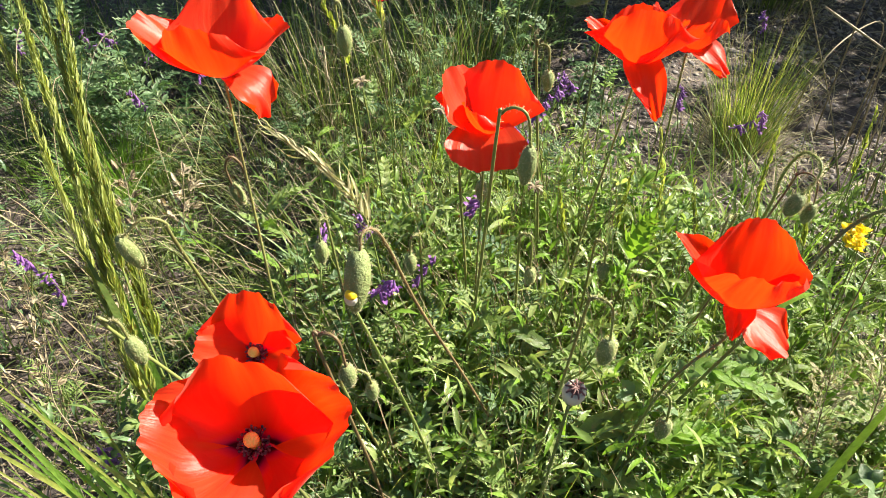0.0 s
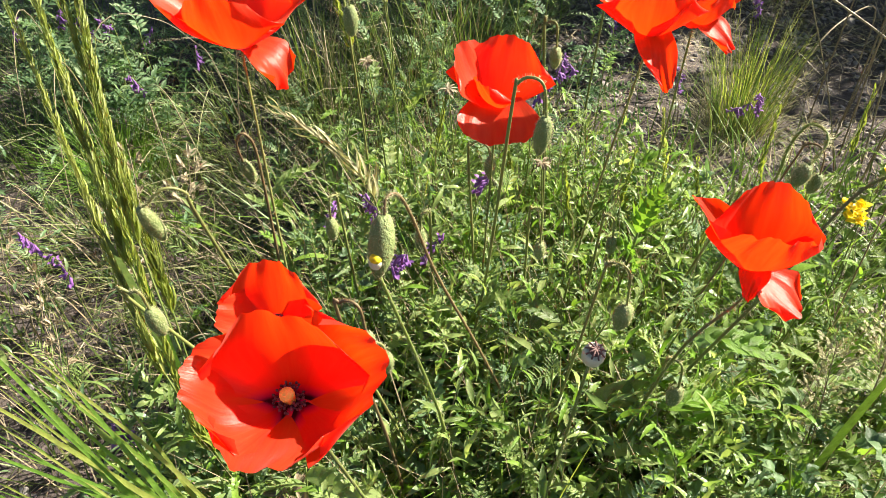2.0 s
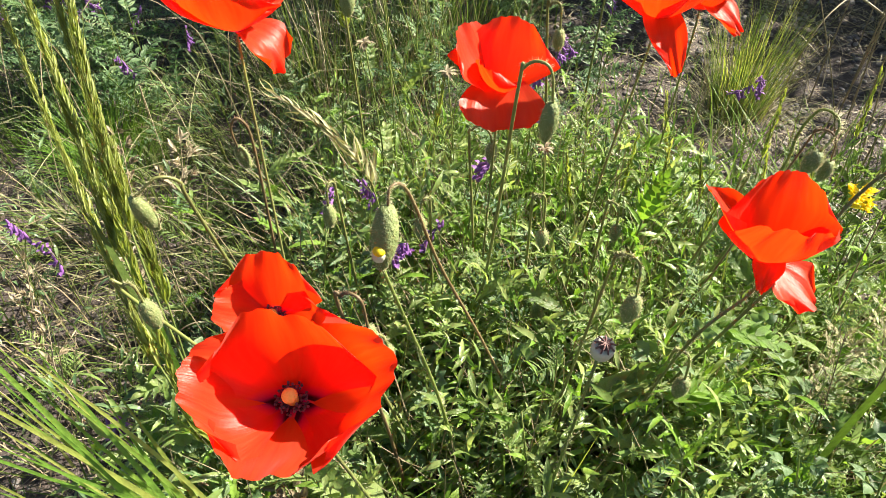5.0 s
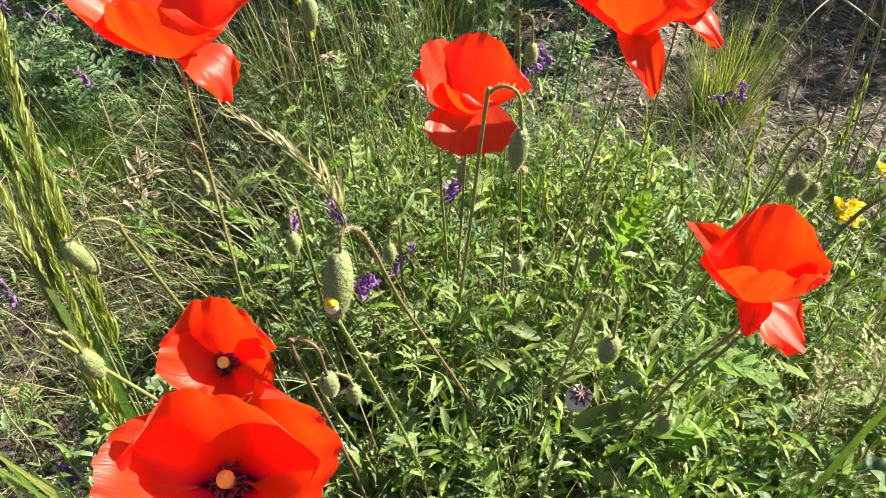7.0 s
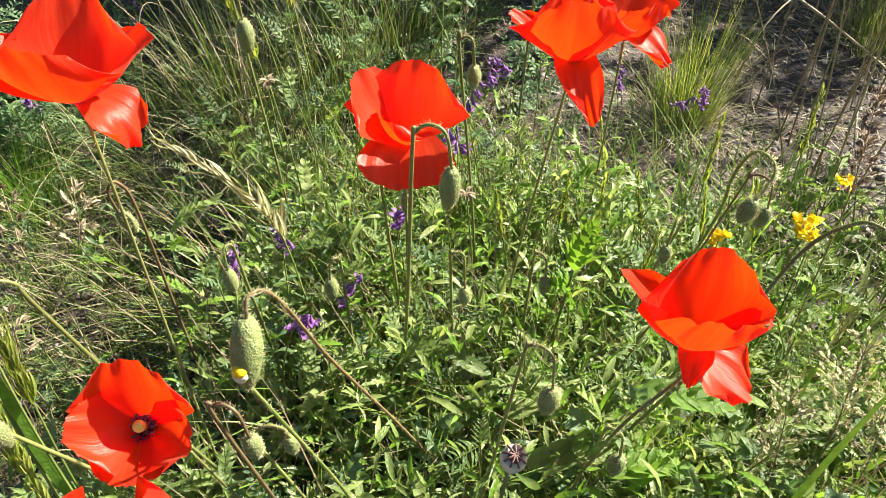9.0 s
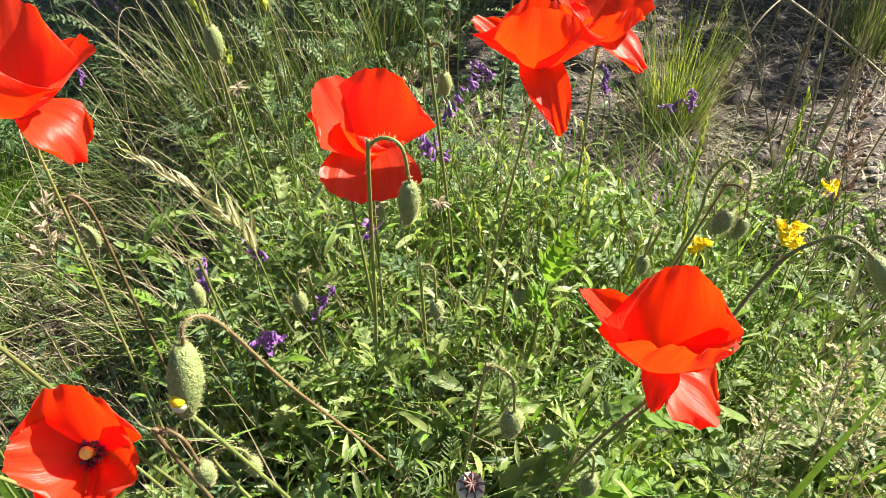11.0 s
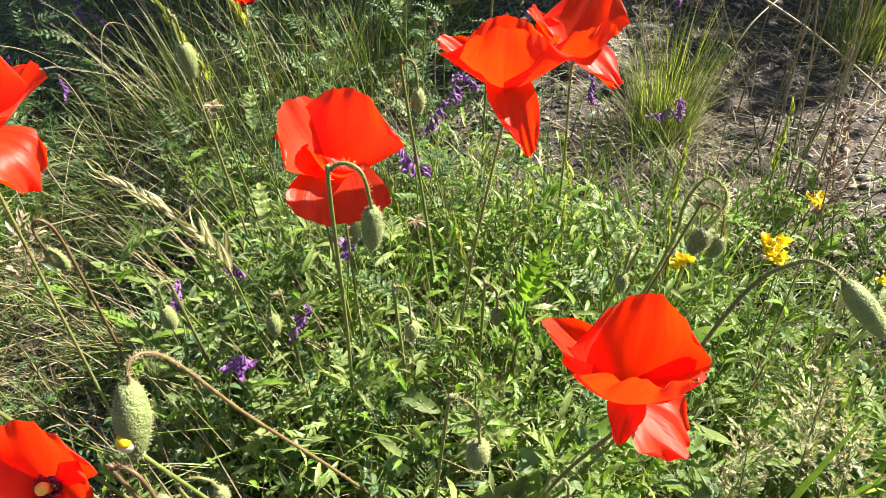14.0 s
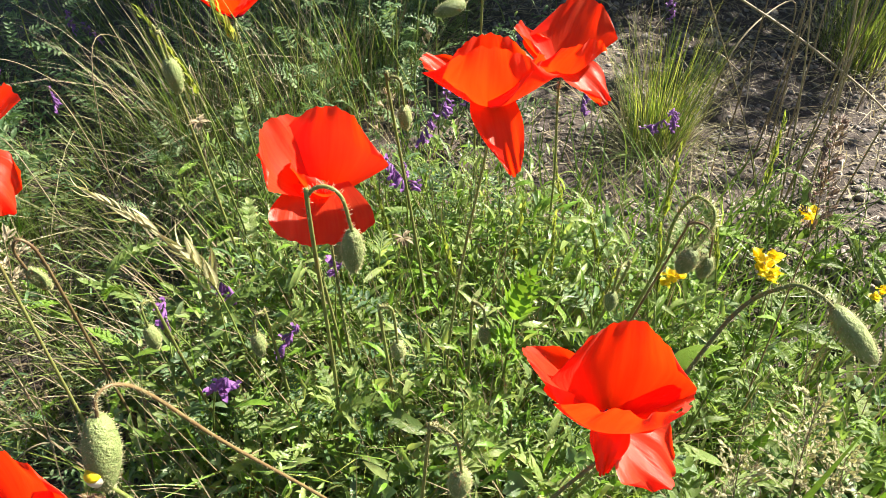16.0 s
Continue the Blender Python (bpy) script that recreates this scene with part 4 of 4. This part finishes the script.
def build_ears():
    tall = "tall green grass stalk with a long feathery ear"
    seed_ear((-0.17, 0.26, 0), (-0.185, 0.275, 0.16), (-0.215, 0.31, 0.23), (-0.307, 0.463, 0.378), 170, 0.019, 0.05, 0.20, EAR, 61, tall, awn=0.9, first=21)
    seed_ear((-0.18, 0.27, 0), (-0.19, 0.285, 0.18), (-0.225, 0.345, 0.29), (-0.300, 0.490, 0.405), 170, 0.019, 0.05, 0.20, EAR, 62, tall, awn=0.9, leaf=0.10, first=23)
    seed_ear((-0.16, 0.27, 0), (-0.18, 0.285, 0.18), (-0.215, 0.350, 0.31), (-0.256, 0.470, 0.430), 170, 0.019, 0.05, 0.20, EAR, 63, tall, awn=0.9, first=23)
    seed_ear((-0.17, 0.28, 0), (-0.185, 0.295, 0.15), (-0.200, 0.330, 0.26), (-0.262, 0.45, 0.415), 170, 0.019, 0.05, 0.20, EAR, 64, tall, awn=0.9, first=23)
    seed_ear((-0.15, 0.25, 0), (-0.165, 0.255, 0.14), (-0.178, 0.262, 0.20), (-0.205, 0.320, 0.325), 120, 0.018, 0.06, 0.20, EAR, 65, tall, first=16)
    oat = "arching pale grass stalk with a drooping ear"
    seed_ear((-0.05, 0.46, 0), (-0.058, 0.475, 0.14), (-0.080, 0.490, 0.222), (-0.152, 0.525, 0.268), 26, 0.030, 0.055, 0.36, PALE, 66, oat, first=20)
    seed_ear((-0.09, 0.70, 0), (-0.095, 0.70, 0.14), (-0.10, 0.69, 0.24), (-0.12, 0.66, 0.34), 30, 0.016, 0.10, 0.25, EAR, 67, "slender green grass stalk with a narrow ear")
    seed_ear((-0.06, 0.74, 0), (-0.06, 0.74, 0.16), (-0.065, 0.73, 0.27), (-0.10, 0.71, 0.38), 30, 0.016, 0.10, 0.25, EAR, 68, "slender green grass stalk with a narrow ear")
    slim = "slender upright green grass stalk with a thin ear"
    rng = random.Random(12)
    for x, y, h in ((0.20, 0.50, 0.22), (0.23, 0.48, 0.19), (0.26, 0.52, 0.21), (0.29, 0.47, 0.22), (0.17, 0.54, 0.2), (0.31, 0.55, 0.24), (0.13, 0.52, 0.2), (0.36, 0.50, 0.2), (0.08, 0.56, 0.22), (0.24, 0.58, 0.22), (0.42, 0.58, 0.25), (-0.02, 0.62, 0.24)):
        dx, dy = rng.uniform(-0.03, 0.03), rng.uniform(-0.01, 0.03)
        seed_ear((x, y, 0), (x + dx * 0.2, y, h * 0.45), (x + dx * 0.5, y + dy * 0.5, h * 0.7), (x + dx, y + dy, h), 22, 0.012, 0.10, 0.18, EAR, int(x * 1000), slim)
    fluff = "pale fluffy open grass head on a thin stalk"
    panicle((0.28, 0.27, 0), (0.262, 0.270, 0.13), (0.256, 0.292, 0.225), 56, 0.036, 0.0042, PALE, 71, fluff)
    panicle((0.31, 0.29, 0), (0.300, 0.288, 0.17), (0.292, 0.300, 0.265), 50, 0.034, 0.0042, PALE, 72, fluff)
    panicle((0.34, 0.27, 0), (0.325, 0.276, 0.16), (0.312, 0.285, 0.235), 46, 0.032, 0.0040, PALE, 73, fluff)
    panicle((0.30, 0.35, 0), (0.385, 0.468, 0.215), (0.412, 0.524, 0.290), 44, 0.013, 0.0060, CHAFF, 74, "purplish-brown narrow grass head on a thin stalk", STEM_RED)
    brown = "small dry brown grass head"
    panicle((-0.22, 0.55, 0), (-0.262, 0.552, 0.13), (-0.258, 0.575, 0.19), 12, 0.030, 0.010, STRAW, 75, brown)
    panicle((-0.29, 0.53, 0), (-0.306, 0.540, 0.14), (-0.310, 0.565, 0.21), 10, 0.018, 0.009, STRAW, 76, brown)
    panicle((-0.13, 0.20, 0), (-0.10, 0.215, 0.12), (-0.115, 0.225, 0.165), 9, 0.020, 0.012, STRAW, 77, brown)
    for x, y, k in ((-0.38, 0.42, 78), (-0.34, 0.36, 79), (-0.45, 0.50, 80), (-0.30, 0.44, 81), (0.06, 0.80, 82), (0.12, 0.95, 83)):
        panicle((x, y, 0), (x + 0.01, y, 0.10), (x + 0.016, y + 0.02, 0.165), 10, 0.020, 0.0075, STRAW, k, brown)


def build_stalks():
    straw([(0.525, 0.723, 0), (0.46, 0.72, 0.15), (0.365, 0.705, 0.32)], 0.0009, 0.0006)
    straw([(0.50, 0.90, 0.215), (0.60, 0.85, 0.16), (0.69, 0.775, 0.095), (0.74, 0.74, 0.0)], 0.0016, 0.0012)
    straw([(0.53, 0.94, 0.0), (0.552, 0.955, 0.10), (0.62, 1.01, 0.13), (0.70, 1.075, 0.11), (0.72, 1.09, 0.0)], 0.0017, 0.001)
    rng = random.Random(31)
    for k in range(16):
        x, y = 0.56 + rng.uniform(-0.04, 0.22), 0.70 + rng.uniform(-0.04, 0.25)
        h = rng.uniform(0.28, 0.48)
        dx, dy = rng.uniform(-0.12, -0.04), rng.uniform(-0.10, 0.02)
        straw([(x, y, 0), (x + dx * 0.4, y + dy * 0.4, h * 0.5), (x + dx, y + dy, h)], 0.0013, 0.0006)
    for k in range(22):
        x, y = rng.uniform(-0.55, 0.10), rng.uniform(0.78, 1.25)
        a, ln = rng.uniform(0, 6.28), rng.uniform(0.12, 0.26)
        dx, dy, h = math.cos(a) * ln, math.sin(a) * ln, rng.uniform(0.08, 0.2)
        straw([(x, y, 0), (x + dx * 0.4, y + dy * 0.4, h), (x + dx * 0.8, y + dy * 0.8, h * 0.9), (x + dx * 1.1, y + dy * 1.1, h * 0.45)], 0.0008, 0.0004)
    for k in range(8):
        x, y = rng.uniform(-0.10, 0.14), rng.uniform(0.58, 0.82)
        h, dx = rng.uniform(0.28, 0.44), rng.uniform(-0.10, 0.0)
        straw([(x, y, 0), (x + dx * 0.3, y, h * 0.5), (x + dx, y - 0.02, h)], 0.0009, 0.0005, "slender bare green grass stalk", STEM)
    for k in range(26):
        x, y = rng.uniform(-0.75, -0.15), rng.uniform(0.4, 0.85)
        a, ln = rng.uniform(-0.6, 0.6) + (3.14 if k % 2 else 0), rng.uniform(0.08, 0.2)
        straw([(x, y, 0.004), (x + math.cos(a) * ln * 0.5, y + math.sin(a) * ln * 0.5, rng.uniform(0.015, 0.05)), (x + math.cos(a) * ln, y + math.sin(a) * ln, 0.012)], 0.0010, 0.0006)


def build_blades():
    """Broad grass leaves close to the viewer."""
    def broad(points, width, label, mat=BLADE):
        line = smooth_line(points, 14)
        ways, s, u = frames_along(line)
        v = []
        for i, p in enumerate(line):
            k = i / 13
            side = Vector(ways[i]).cross(Vector((0.25, -0.6, 0.75))).normalized()
            w = width * math.sin(math.pi * (0.12 + 0.86 * k)) ** 0.8
            fold = Vector((0, 0, w * 0.35))
            v += [Vector(p) - side * w + fold, Vector(p), Vector(p) + side * w + fold]
        f = []
        for i in range(13):
            a = 3 * i
            f += [(a, a + 1, a + 4, a + 3), (a + 1, a + 2, a + 5, a + 4)]
        root = thing("grass_shoot", points[0], label, "grass", "broad grass blades")
        part("blade", Geo().add(v, f), mat, root)

    lab = "broad green grass blade arching out of the herbs"
    rng = random.Random(43)
    for k in range(24):
        foot = Vector((-0.115 + rng.uniform(-0.02, 0.02), 0.165 + rng.uniform(-0.02, 0.02), 0))
        tip = Vector((rng.uniform(-0.29, -0.205), rng.uniform(0.175, 0.265), rng.uniform(0.20, 0.335)))
        bow = Vector((rng.uniform(-0.004, 0.022), rng.uniform(-0.012, 0.008), rng.uniform(0.02, 0.05)))
        broad([foot, foot * 0.55 + tip * 0.45 + bow, tip], rng.uniform(0.0009, 0.0019), lab, BLADE if k % 3 else EAR)
    broad([(-0.19, 0.30, 0.0), (-0.20, 0.305, 0.18), (-0.215, 0.335, 0.295)], 0.004, lab)
    broad([(0.235, 0.235, 0.0), (0.258, 0.25, 0.17), (0.284, 0.262, 0.292)], 0.0048, lab, LEAF_BRIGHT)
    rng = random.Random(44)
    for k in range(46):
        x, y = rng.uniform(0.22, 0.50), rng.uniform(0.26, 0.50)
        a, h, ln = rng.uniform(-0.7, 2.2), rng.uniform(0.06, 0.16), rng.uniform(0.03, 0.11)
        foot = Vector((x, y, 0))
        tip = foot + Vector((math.cos(a) * ln, math.sin(a) * ln, h))
        broad([foot, foot * 0.5 + tip * 0.5 + Vector((0, 0, 0.02)), tip], rng.uniform(0.0025, 0.0055), lab, GRASS if k % 3 else BLADE)


# ---- flowers among the herbs ----
def floret():
    g = Geo()
    line = [(0, 0, 0), (0, 0.35, 0.06), (0, 0.65, 0.02), (0, 0.95, -0.12)]
    tube(g, line, [0.07, 0.13, 0.15, 0.10], 6)
    oval(g, pose(0, 0.70, 0.06, 50, 0, 0), 0.5, 0.17, 0.3, 3)
    return g


FLORET = floret().data("floret", PURPLE)


def vetch_flower(foot, head, seed, count=13, size=0.011):
    rng = random.Random(seed)
    foot, head = Vector(foot), Vector(head)
    root = thing("vetch_flower", foot, "violet vetch flower spike on a thin green stem", "vetch flower", "violet vetch flowers")
    way = Vector((rng.uniform(-0.5, 0.5), rng.uniform(-0.6, 0.1), 0.8)).normalized()
    low = head - way * 0.014
    line = smooth_line([foot, (foot + low) / 2 + Vector((rng.uniform(-0.015, 0.015), 0.01, 0.01)), low, head + way * 0.014], 22)
    part("stem", tube(Geo(), line, np.linspace(0.0009, 0.0004, 22), 5), STEM, root)
    for k in range(count):
        p = low + way * 0.034 * k / count
        a = rng.uniform(-1.6, 1.6) + seed
        m = Matrix.Translation(p - foot) @ pose(0, 0, 0, 0, 0, math.degrees(a)) @ pose(0, 0, 0, rng.uniform(-72, -15)) @ Matrix.Scale(size * rng.uniform(0.8, 1.15) * (1.1 - 0.4 * k / count), 4)
        ob = new("floret", FLORET)
        ob.parent, ob.matrix_local = root, m
    return root


def build_vetch_flowers():
    heads = [(-0.581, 1.028, 0.12), (-0.555, 1.04, 0.10), (-0.438, 0.99, 0.11), (-0.42, 0.865, 0.10), (-0.499, 0.986, 0.13), (-0.359, 0.946, 0.10), (-0.64, 1.0, 0.12), (-0.72, 1.12, 0.12),
             (-0.37, 0.481, 0.12), (-0.42, 0.521, 0.12), (-0.26, 0.30, 0.12), (0.30, 0.80, 0.14), (0.262, 1.018, 0.12), (0.487, 1.028, 0.14), (0.075, 0.578, 0.226), (0.402, 0.815, 0.09), (0.425, 0.82, 0.095),
             (-0.38, 1.127, 0.12), (-0.35, 1.11, 0.11), (-0.278, 1.19, 0.12), (-0.014, 0.452, 0.172), (-0.073, 0.523, 0.160), (-0.043, 0.373, 0.228), (0.108, 0.692, 0.19), (0.13, 0.72, 0.20), (0.085, 0.60, 0.2),
             (0.03, 0.47, 0.23), (-0.10, 0.46, 0.2), (0.16, 0.80, 0.16)]
    rng = random.Random(3)
    for k, h in enumerate(heads):
        vetch_flower((h[0] + rng.uniform(-0.03, 0.03), h[1] + rng.uniform(-0.02, 0.04), rise(h[0], h[1])), h, k, rng.randint(10, 15))


def yellow_flower(foot, head, seed, size=1.0):
    rng = random.Random(seed)
    foot, head = Vector(foot), Vector(head)
    root = thing("yellow_flower", foot, "small bright yellow flower cluster on a thin stem", "yellow flower", "yellow flowers")
    line = smooth_line([foot, (foot + head) / 2 + Vector((0.01, 0.01, 0.02)), head], 14)
    part("stem", tube(Geo(), line, np.linspace(0.001, 0.0005, 14), 5), STEM, root)
    for k in range(6):
        g = Geo()
        p = head + Vector((rng.uniform(-1, 1), rng.uniform(-0.6, 0.6), rng.uniform(-1.0, 1.0))) * 0.008 * size
        for j in range(4):
            oval(g, Matrix.Translation(p) @ pose(0, 0, 0, rng.uniform(10, 70), rng.uniform(-30, 30), 90 * j + rng.uniform(-30, 30)), 0.0085 * size, 0.0036 * size, 0.4, 3)
        part("blossom", g, YELLOW, root)


def dry_head(foot, head, seed):
    rng = random.Random(seed)
    foot, head = Vector(foot), Vector(head)
    root = thing("withered_flower", foot, "withered pale brown flower head on a thin stem", "dry flower")
    part("stem", tube(Geo(), smooth_line([foot, (foot + head) / 2 + Vector((0.008, 0, 0.01)), head], 12), np.linspace(0.001, 0.0006, 12), 5), STEM, root)
    g = Geo()
    for k in range(22):
        a = k * 2.4
        oval(g, Matrix.Translation(head) @ pose(0, 0, 0, 0, 0, math.degrees(a)) @ pose(0, 0, 0, rng.uniform(-60, 20)), rng.uniform(0.006, 0.011), 0.0013, 0.4, 2)
    part("bract_whorl", g, STRAW, root, kind="stuff")


def build_small_flowers():
    yellow_flower((0.36, 0.50, 0), (0.360, 0.470, 0.190), 1, 1.1)
    yellow_flower((0.40, 0.53, 0), (0.412, 0.512, 0.198), 2, 0.9)
    yellow_flower((0.28, 0.47, 0), (0.274, 0.447, 0.205), 3, 0.8)
    yellow_flower((0.42, 0.44, 0), (0.420, 0.420, 0.200), 4, 0.6)
    yellow_flower((0.36, 0.45, 0), (0.352, 0.447, 0.200), 5, 0.7)
    dry_head((0.08, 0.50, 0), (0.076, 0.471, 0.246), 1)
    dry_head((0.0, 0.60, 0), (0.0, 0.585, 0.25), 2)
    dry_head((-0.07, 0.60, 0), (-0.075, 0.585, 0.28), 3)


# ---- leaves that stand out, and the green filling ----
def single_leaf(data, at, to, size, roll, label, width=1.0):
    """One large leaf on its own stalk from the ground."""
    at, to = Vector(at), Vector(to)
    d = (to - at).normalized()
    foot = Vector((at.x - d.x * 0.02, at.y + 0.02, rise(at.x, at.y)))
    root = thing("leaf_stalk", foot, label, "large leaf")
    part("stem", tube(Geo(), smooth_line([foot, (foot + at) / 2 - d * 0.01, at], 10), np.linspace(0.0013, 0.0009, 10), 5), STEM, root)
    ob = new("leaf", data)
    ob.parent = root
    ob.matrix_local = Matrix.Translation(at - foot) @ d.to_track_quat("Y", "Z").to_matrix().to_4x4() @ pose(0, 0, 0, 0, roll, 0) @ Matrix.Scale(size, 4) @ Matrix.Diagonal((width, 1, 1, 1))
    return root


def build_large_leaves():
    jag = "bright green jagged poppy leaf catching the sun"
    single_leaf(JAGGED[0], (0.146, 0.405, 0.225), (0.158, 0.41, 0.27), 0.043, 20, jag)
    single_leaf(JAGGED[0], (0.150, 0.41, 0.18), (0.13, 0.40, 0.22), 0.045, -30, jag)
    single_leaf(JAGGED[1], (0.173, 0.315, 0.205), (0.250, 0.293, 0.205), 0.055, 10, "long toothed green poppy leaf")
    single_leaf(JAGGED[1], (0.140, 0.271, 0.180), (0.234, 0.284, 0.175), 0.06, -10, "long toothed green poppy leaf")
    single_leaf(BRIGHT[5], (0.235, 0.36, 0.20), (0.278, 0.372, 0.215), 0.05, -30, "broad oval green leaf", 1.9)
    single_leaf(JAGGED[2], (0.09, 0.33, 0.16), (0.15, 0.36, 0.165), 0.05, 5, "large toothed grey-green poppy leaf")
    single_leaf(JAGGED[2], (0.10, 0.30, 0.15), (0.17, 0.30, 0.16), 0.055, 8, "large toothed grey-green poppy leaf")
    single_leaf(JAGGED[2], (-0.05, 0.22, 0.14), (-0.09, 0.23, 0.15), 0.05, 8, "large toothed grey-green poppy leaf")


def build_filling():
    """Small leaves that fill the stand down to the soil."""
    rng = random.Random(19)
    small = [Geo(), Geo(), Geo()]
    oval(small[0], Matrix.Identity(4), 1, 0.105, 0.3, 3)
    small[1] = lobed_leaf(3, 0.2, 0.2, 9)
    oval(small[2], Matrix.Identity(4), 1, 0.09, 0.4, 3)
    # the last two rows are a top layer added to brighten the middle
    for mat, count, floor, box in ((LEAF, 5400, 0, (-0.28, 0.55, 0.10, 0.80)), (LEAF_BLUE, 3000, 0, (-0.28, 0.55, 0.10, 0.80)), (LEAF_BRIGHT, 1900, 0, (-0.28, 0.55, 0.10, 0.80)), (LEAF, 350, 0.10, (-0.02, 0.22, 0.24, 0.60)), (LEAF_BRIGHT, 300, 0.10, (-0.02, 0.22, 0.24, 0.60))):
        g, made = Geo(), 0
        while made < count:
            x, y = rng.uniform(*box[:2]), rng.uniform(*box[2:])
            if not in_patch(x, y):
                continue
            made += 1
            hump = 0.75 + 0.5 * noise.noise((x * 7, y * 7, 1.3))
            z = rise(x, y) + floor + (0.165 * hump - floor * 0.5) * rng.random() ** 0.55
            m = Matrix.Translation((x, y, z)) @ pose(0, 0, 0, 0, 0, rng.uniform(0, 360)) @ pose(0, 0, 0, rng.uniform(-15, 75), rng.uniform(-35, 35)) @ Matrix.Scale(rng.uniform(0.010, 0.029), 4)
            g.put(rng.choice(small), m)
        stuff("undergrowth", g, mat, "dense tangle of small green herb leaves", "undergrowth")
    g = Geo()
    for _ in range(2700):
        x, y = rng.uniform(-1.15, 0.35), rng.uniform(0.82, 1.75)
        if rng.random() < 0.28:
            x, y = rng.uniform(-0.75, -0.12), rng.uniform(0.2, 0.8)
        m = Matrix.Translation((x, y, rise(x, y) + 0.10 * rng.random() ** 1.5)) @ pose(0, 0, 0, rng.uniform(-30, 60), rng.uniform(-35, 35), rng.uniform(0, 360)) @ Matrix.Scale(rng.uniform(0.010, 0.024), 4)
        g.put(rng.choice(small), m)
    stuff("low_herbs", g, LEAF_BLUE, "low scattered green leaves over the soil", "low herbs")


def build_bank():
    """Vetch and herbs farther back on the bank and along the open side."""
    rng = random.Random(23)
    for k in range(70):
        x, y = rng.uniform(-0.95, 0.34), rng.uniform(0.84, 1.65)
        h = rng.uniform(0.10, 0.24)
        herb("pinnate", x, y, h, 10, 0.06, rng, "scrambling vetch with paired leaflets and tendrils", "vetch plant", (rng.uniform(-0.05, 0.05), rng.uniform(-0.05, 0.05)))
    for x, y, h in ((0.115, 0.83, 0.27), (0.09, 0.80, 0.30), (-0.005, 0.86, 0.27), (0.02, 0.80, 0.24), (0.14, 0.90, 0.26), (-0.05, 0.74, 0.2), (-0.07, 0.76, 0.2), (0.05, 0.62, 0.24), (0.10, 0.60, 0.22)):
        herb("pinnate", x, y, h, 12, 0.05, rng, "upright vetch shoot with tendrils and narrow leaflets", "vetch plant", (rng.uniform(-0.02, 0.02), 0.0))
    for k in range(12):
        x, y = rng.uniform(-0.62, -0.33), rng.uniform(0.88, 1.04)
        herb("pinnate", x, y, rng.uniform(0.11, 0.18), 9, 0.085, rng, "scrambling vetch with paired leaflets and tendrils", "vetch plant", (rng.uniform(-0.05, 0.05), rng.uniform(-0.05, 0.02)))
    for k in range(48):
        x, y = rng.uniform(-0.70, -0.15), rng.uniform(0.2, 0.75)
        herb(rng.choice(["pinnate", "feather", "lance"]), x, y, rng.uniform(0.05, 0.12), 8, 0.035, rng, "small sparse green herb on open soil", "leafy herb", (rng.uniform(-0.02, 0.02), 0))
    for k in range(30):
        x, y = rng.uniform(0.25, 0.65), rng.uniform(0.40, 0.68)
        herb(rng.choice(["lobed", "lance", "lance"]), x, y, rng.uniform(0.05, 0.13), 9, 0.05, rng, "leafy green herb at the edge of bare soil", "leafy herb", (rng.uniform(-0.03, 0.03), 0))


def shrub(at, height, width, seed, data=None):
    """A dense unseen shrub, added on the bank behind to shade the far ground."""
    rng = random.Random(seed)
    root = thing("shrub", at, "dense green leafy shrub added out of view behind the flowers for shade", "shrub", "shrubs on the bank")
    at = Vector(at)
    wood, leaf, g = Geo(), Geo(), Geo()
    oval(leaf, Matrix.Identity(4), 1, 0.28, 0.2, 2)
    trunk = smooth_line([at - Vector((0, 0, 0.03)), at + Vector((0.03, 0.02, height * 0.4)), at + Vector((0, 0, height * 0.8))], 12)
    tube(wood, trunk, np.linspace(0.02, 0.006, 12), 7)
    for k in range(16):
        p = Vector(trunk[rng.randint(2, 11)])
        a = rng.uniform(0, 6.28)
        end = p + Vector((math.cos(a) * width * rng.uniform(0.4, 1), math.sin(a) * width * rng.uniform(0.4, 0.8), height * rng.uniform(-0.12, 0.25)))
        line = smooth_line([p, (p + end) / 2 + Vector((0, 0, 0.03)), end], 7)
        tube(wood, line, np.linspace(0.006, 0.002, 7), 5)
        for _ in range(118):
            q = Vector(line[rng.randint(1, 6)]) + Vector((rng.gauss(0, 1), rng.gauss(0, 1), rng.gauss(0, 1))) * 0.075
            if q.z > 0.02:
                g.put(leaf, Matrix.Translation(q) @ pose(0, 0, 0, rng.uniform(-40, 60), rng.uniform(-40, 40), rng.uniform(0, 360)) @ Matrix.Scale(rng.uniform(0.04, 0.07), 4))
    part("trunk", wood, STEM_RED, root)
    part("crown", g, LEAF, root, kind="stuff")
    return root


def build_shade_shrubs():
    rng = random.Random(6)
    # all stand outside the view; their spots are set by where shade should fall
    kinds = [shrub((1.30, 1.66, 0), 1.25, 0.40, 1), shrub((0.90, 1.64, 0), 1.25, 0.40, 2)]
    for k, (x, y) in enumerate(((2.05, 1.68), (2.5, 1.85), (0.5, 1.68), (1.68, 1.85), (0.1, 1.75))):
        copy_thing(kinds[k % 2], pose(x, y + rng.uniform(-0.05, 0.05), 0, 0, 0, rng.uniform(0, 360)))


build_shade_shrubs()
build_tufts()
build_litter()
build_ears()
build_stalks()
build_blades()
build_vetch_flowers()
build_small_flowers()
build_large_leaves()
build_filling()
build_bank()
build_stones()
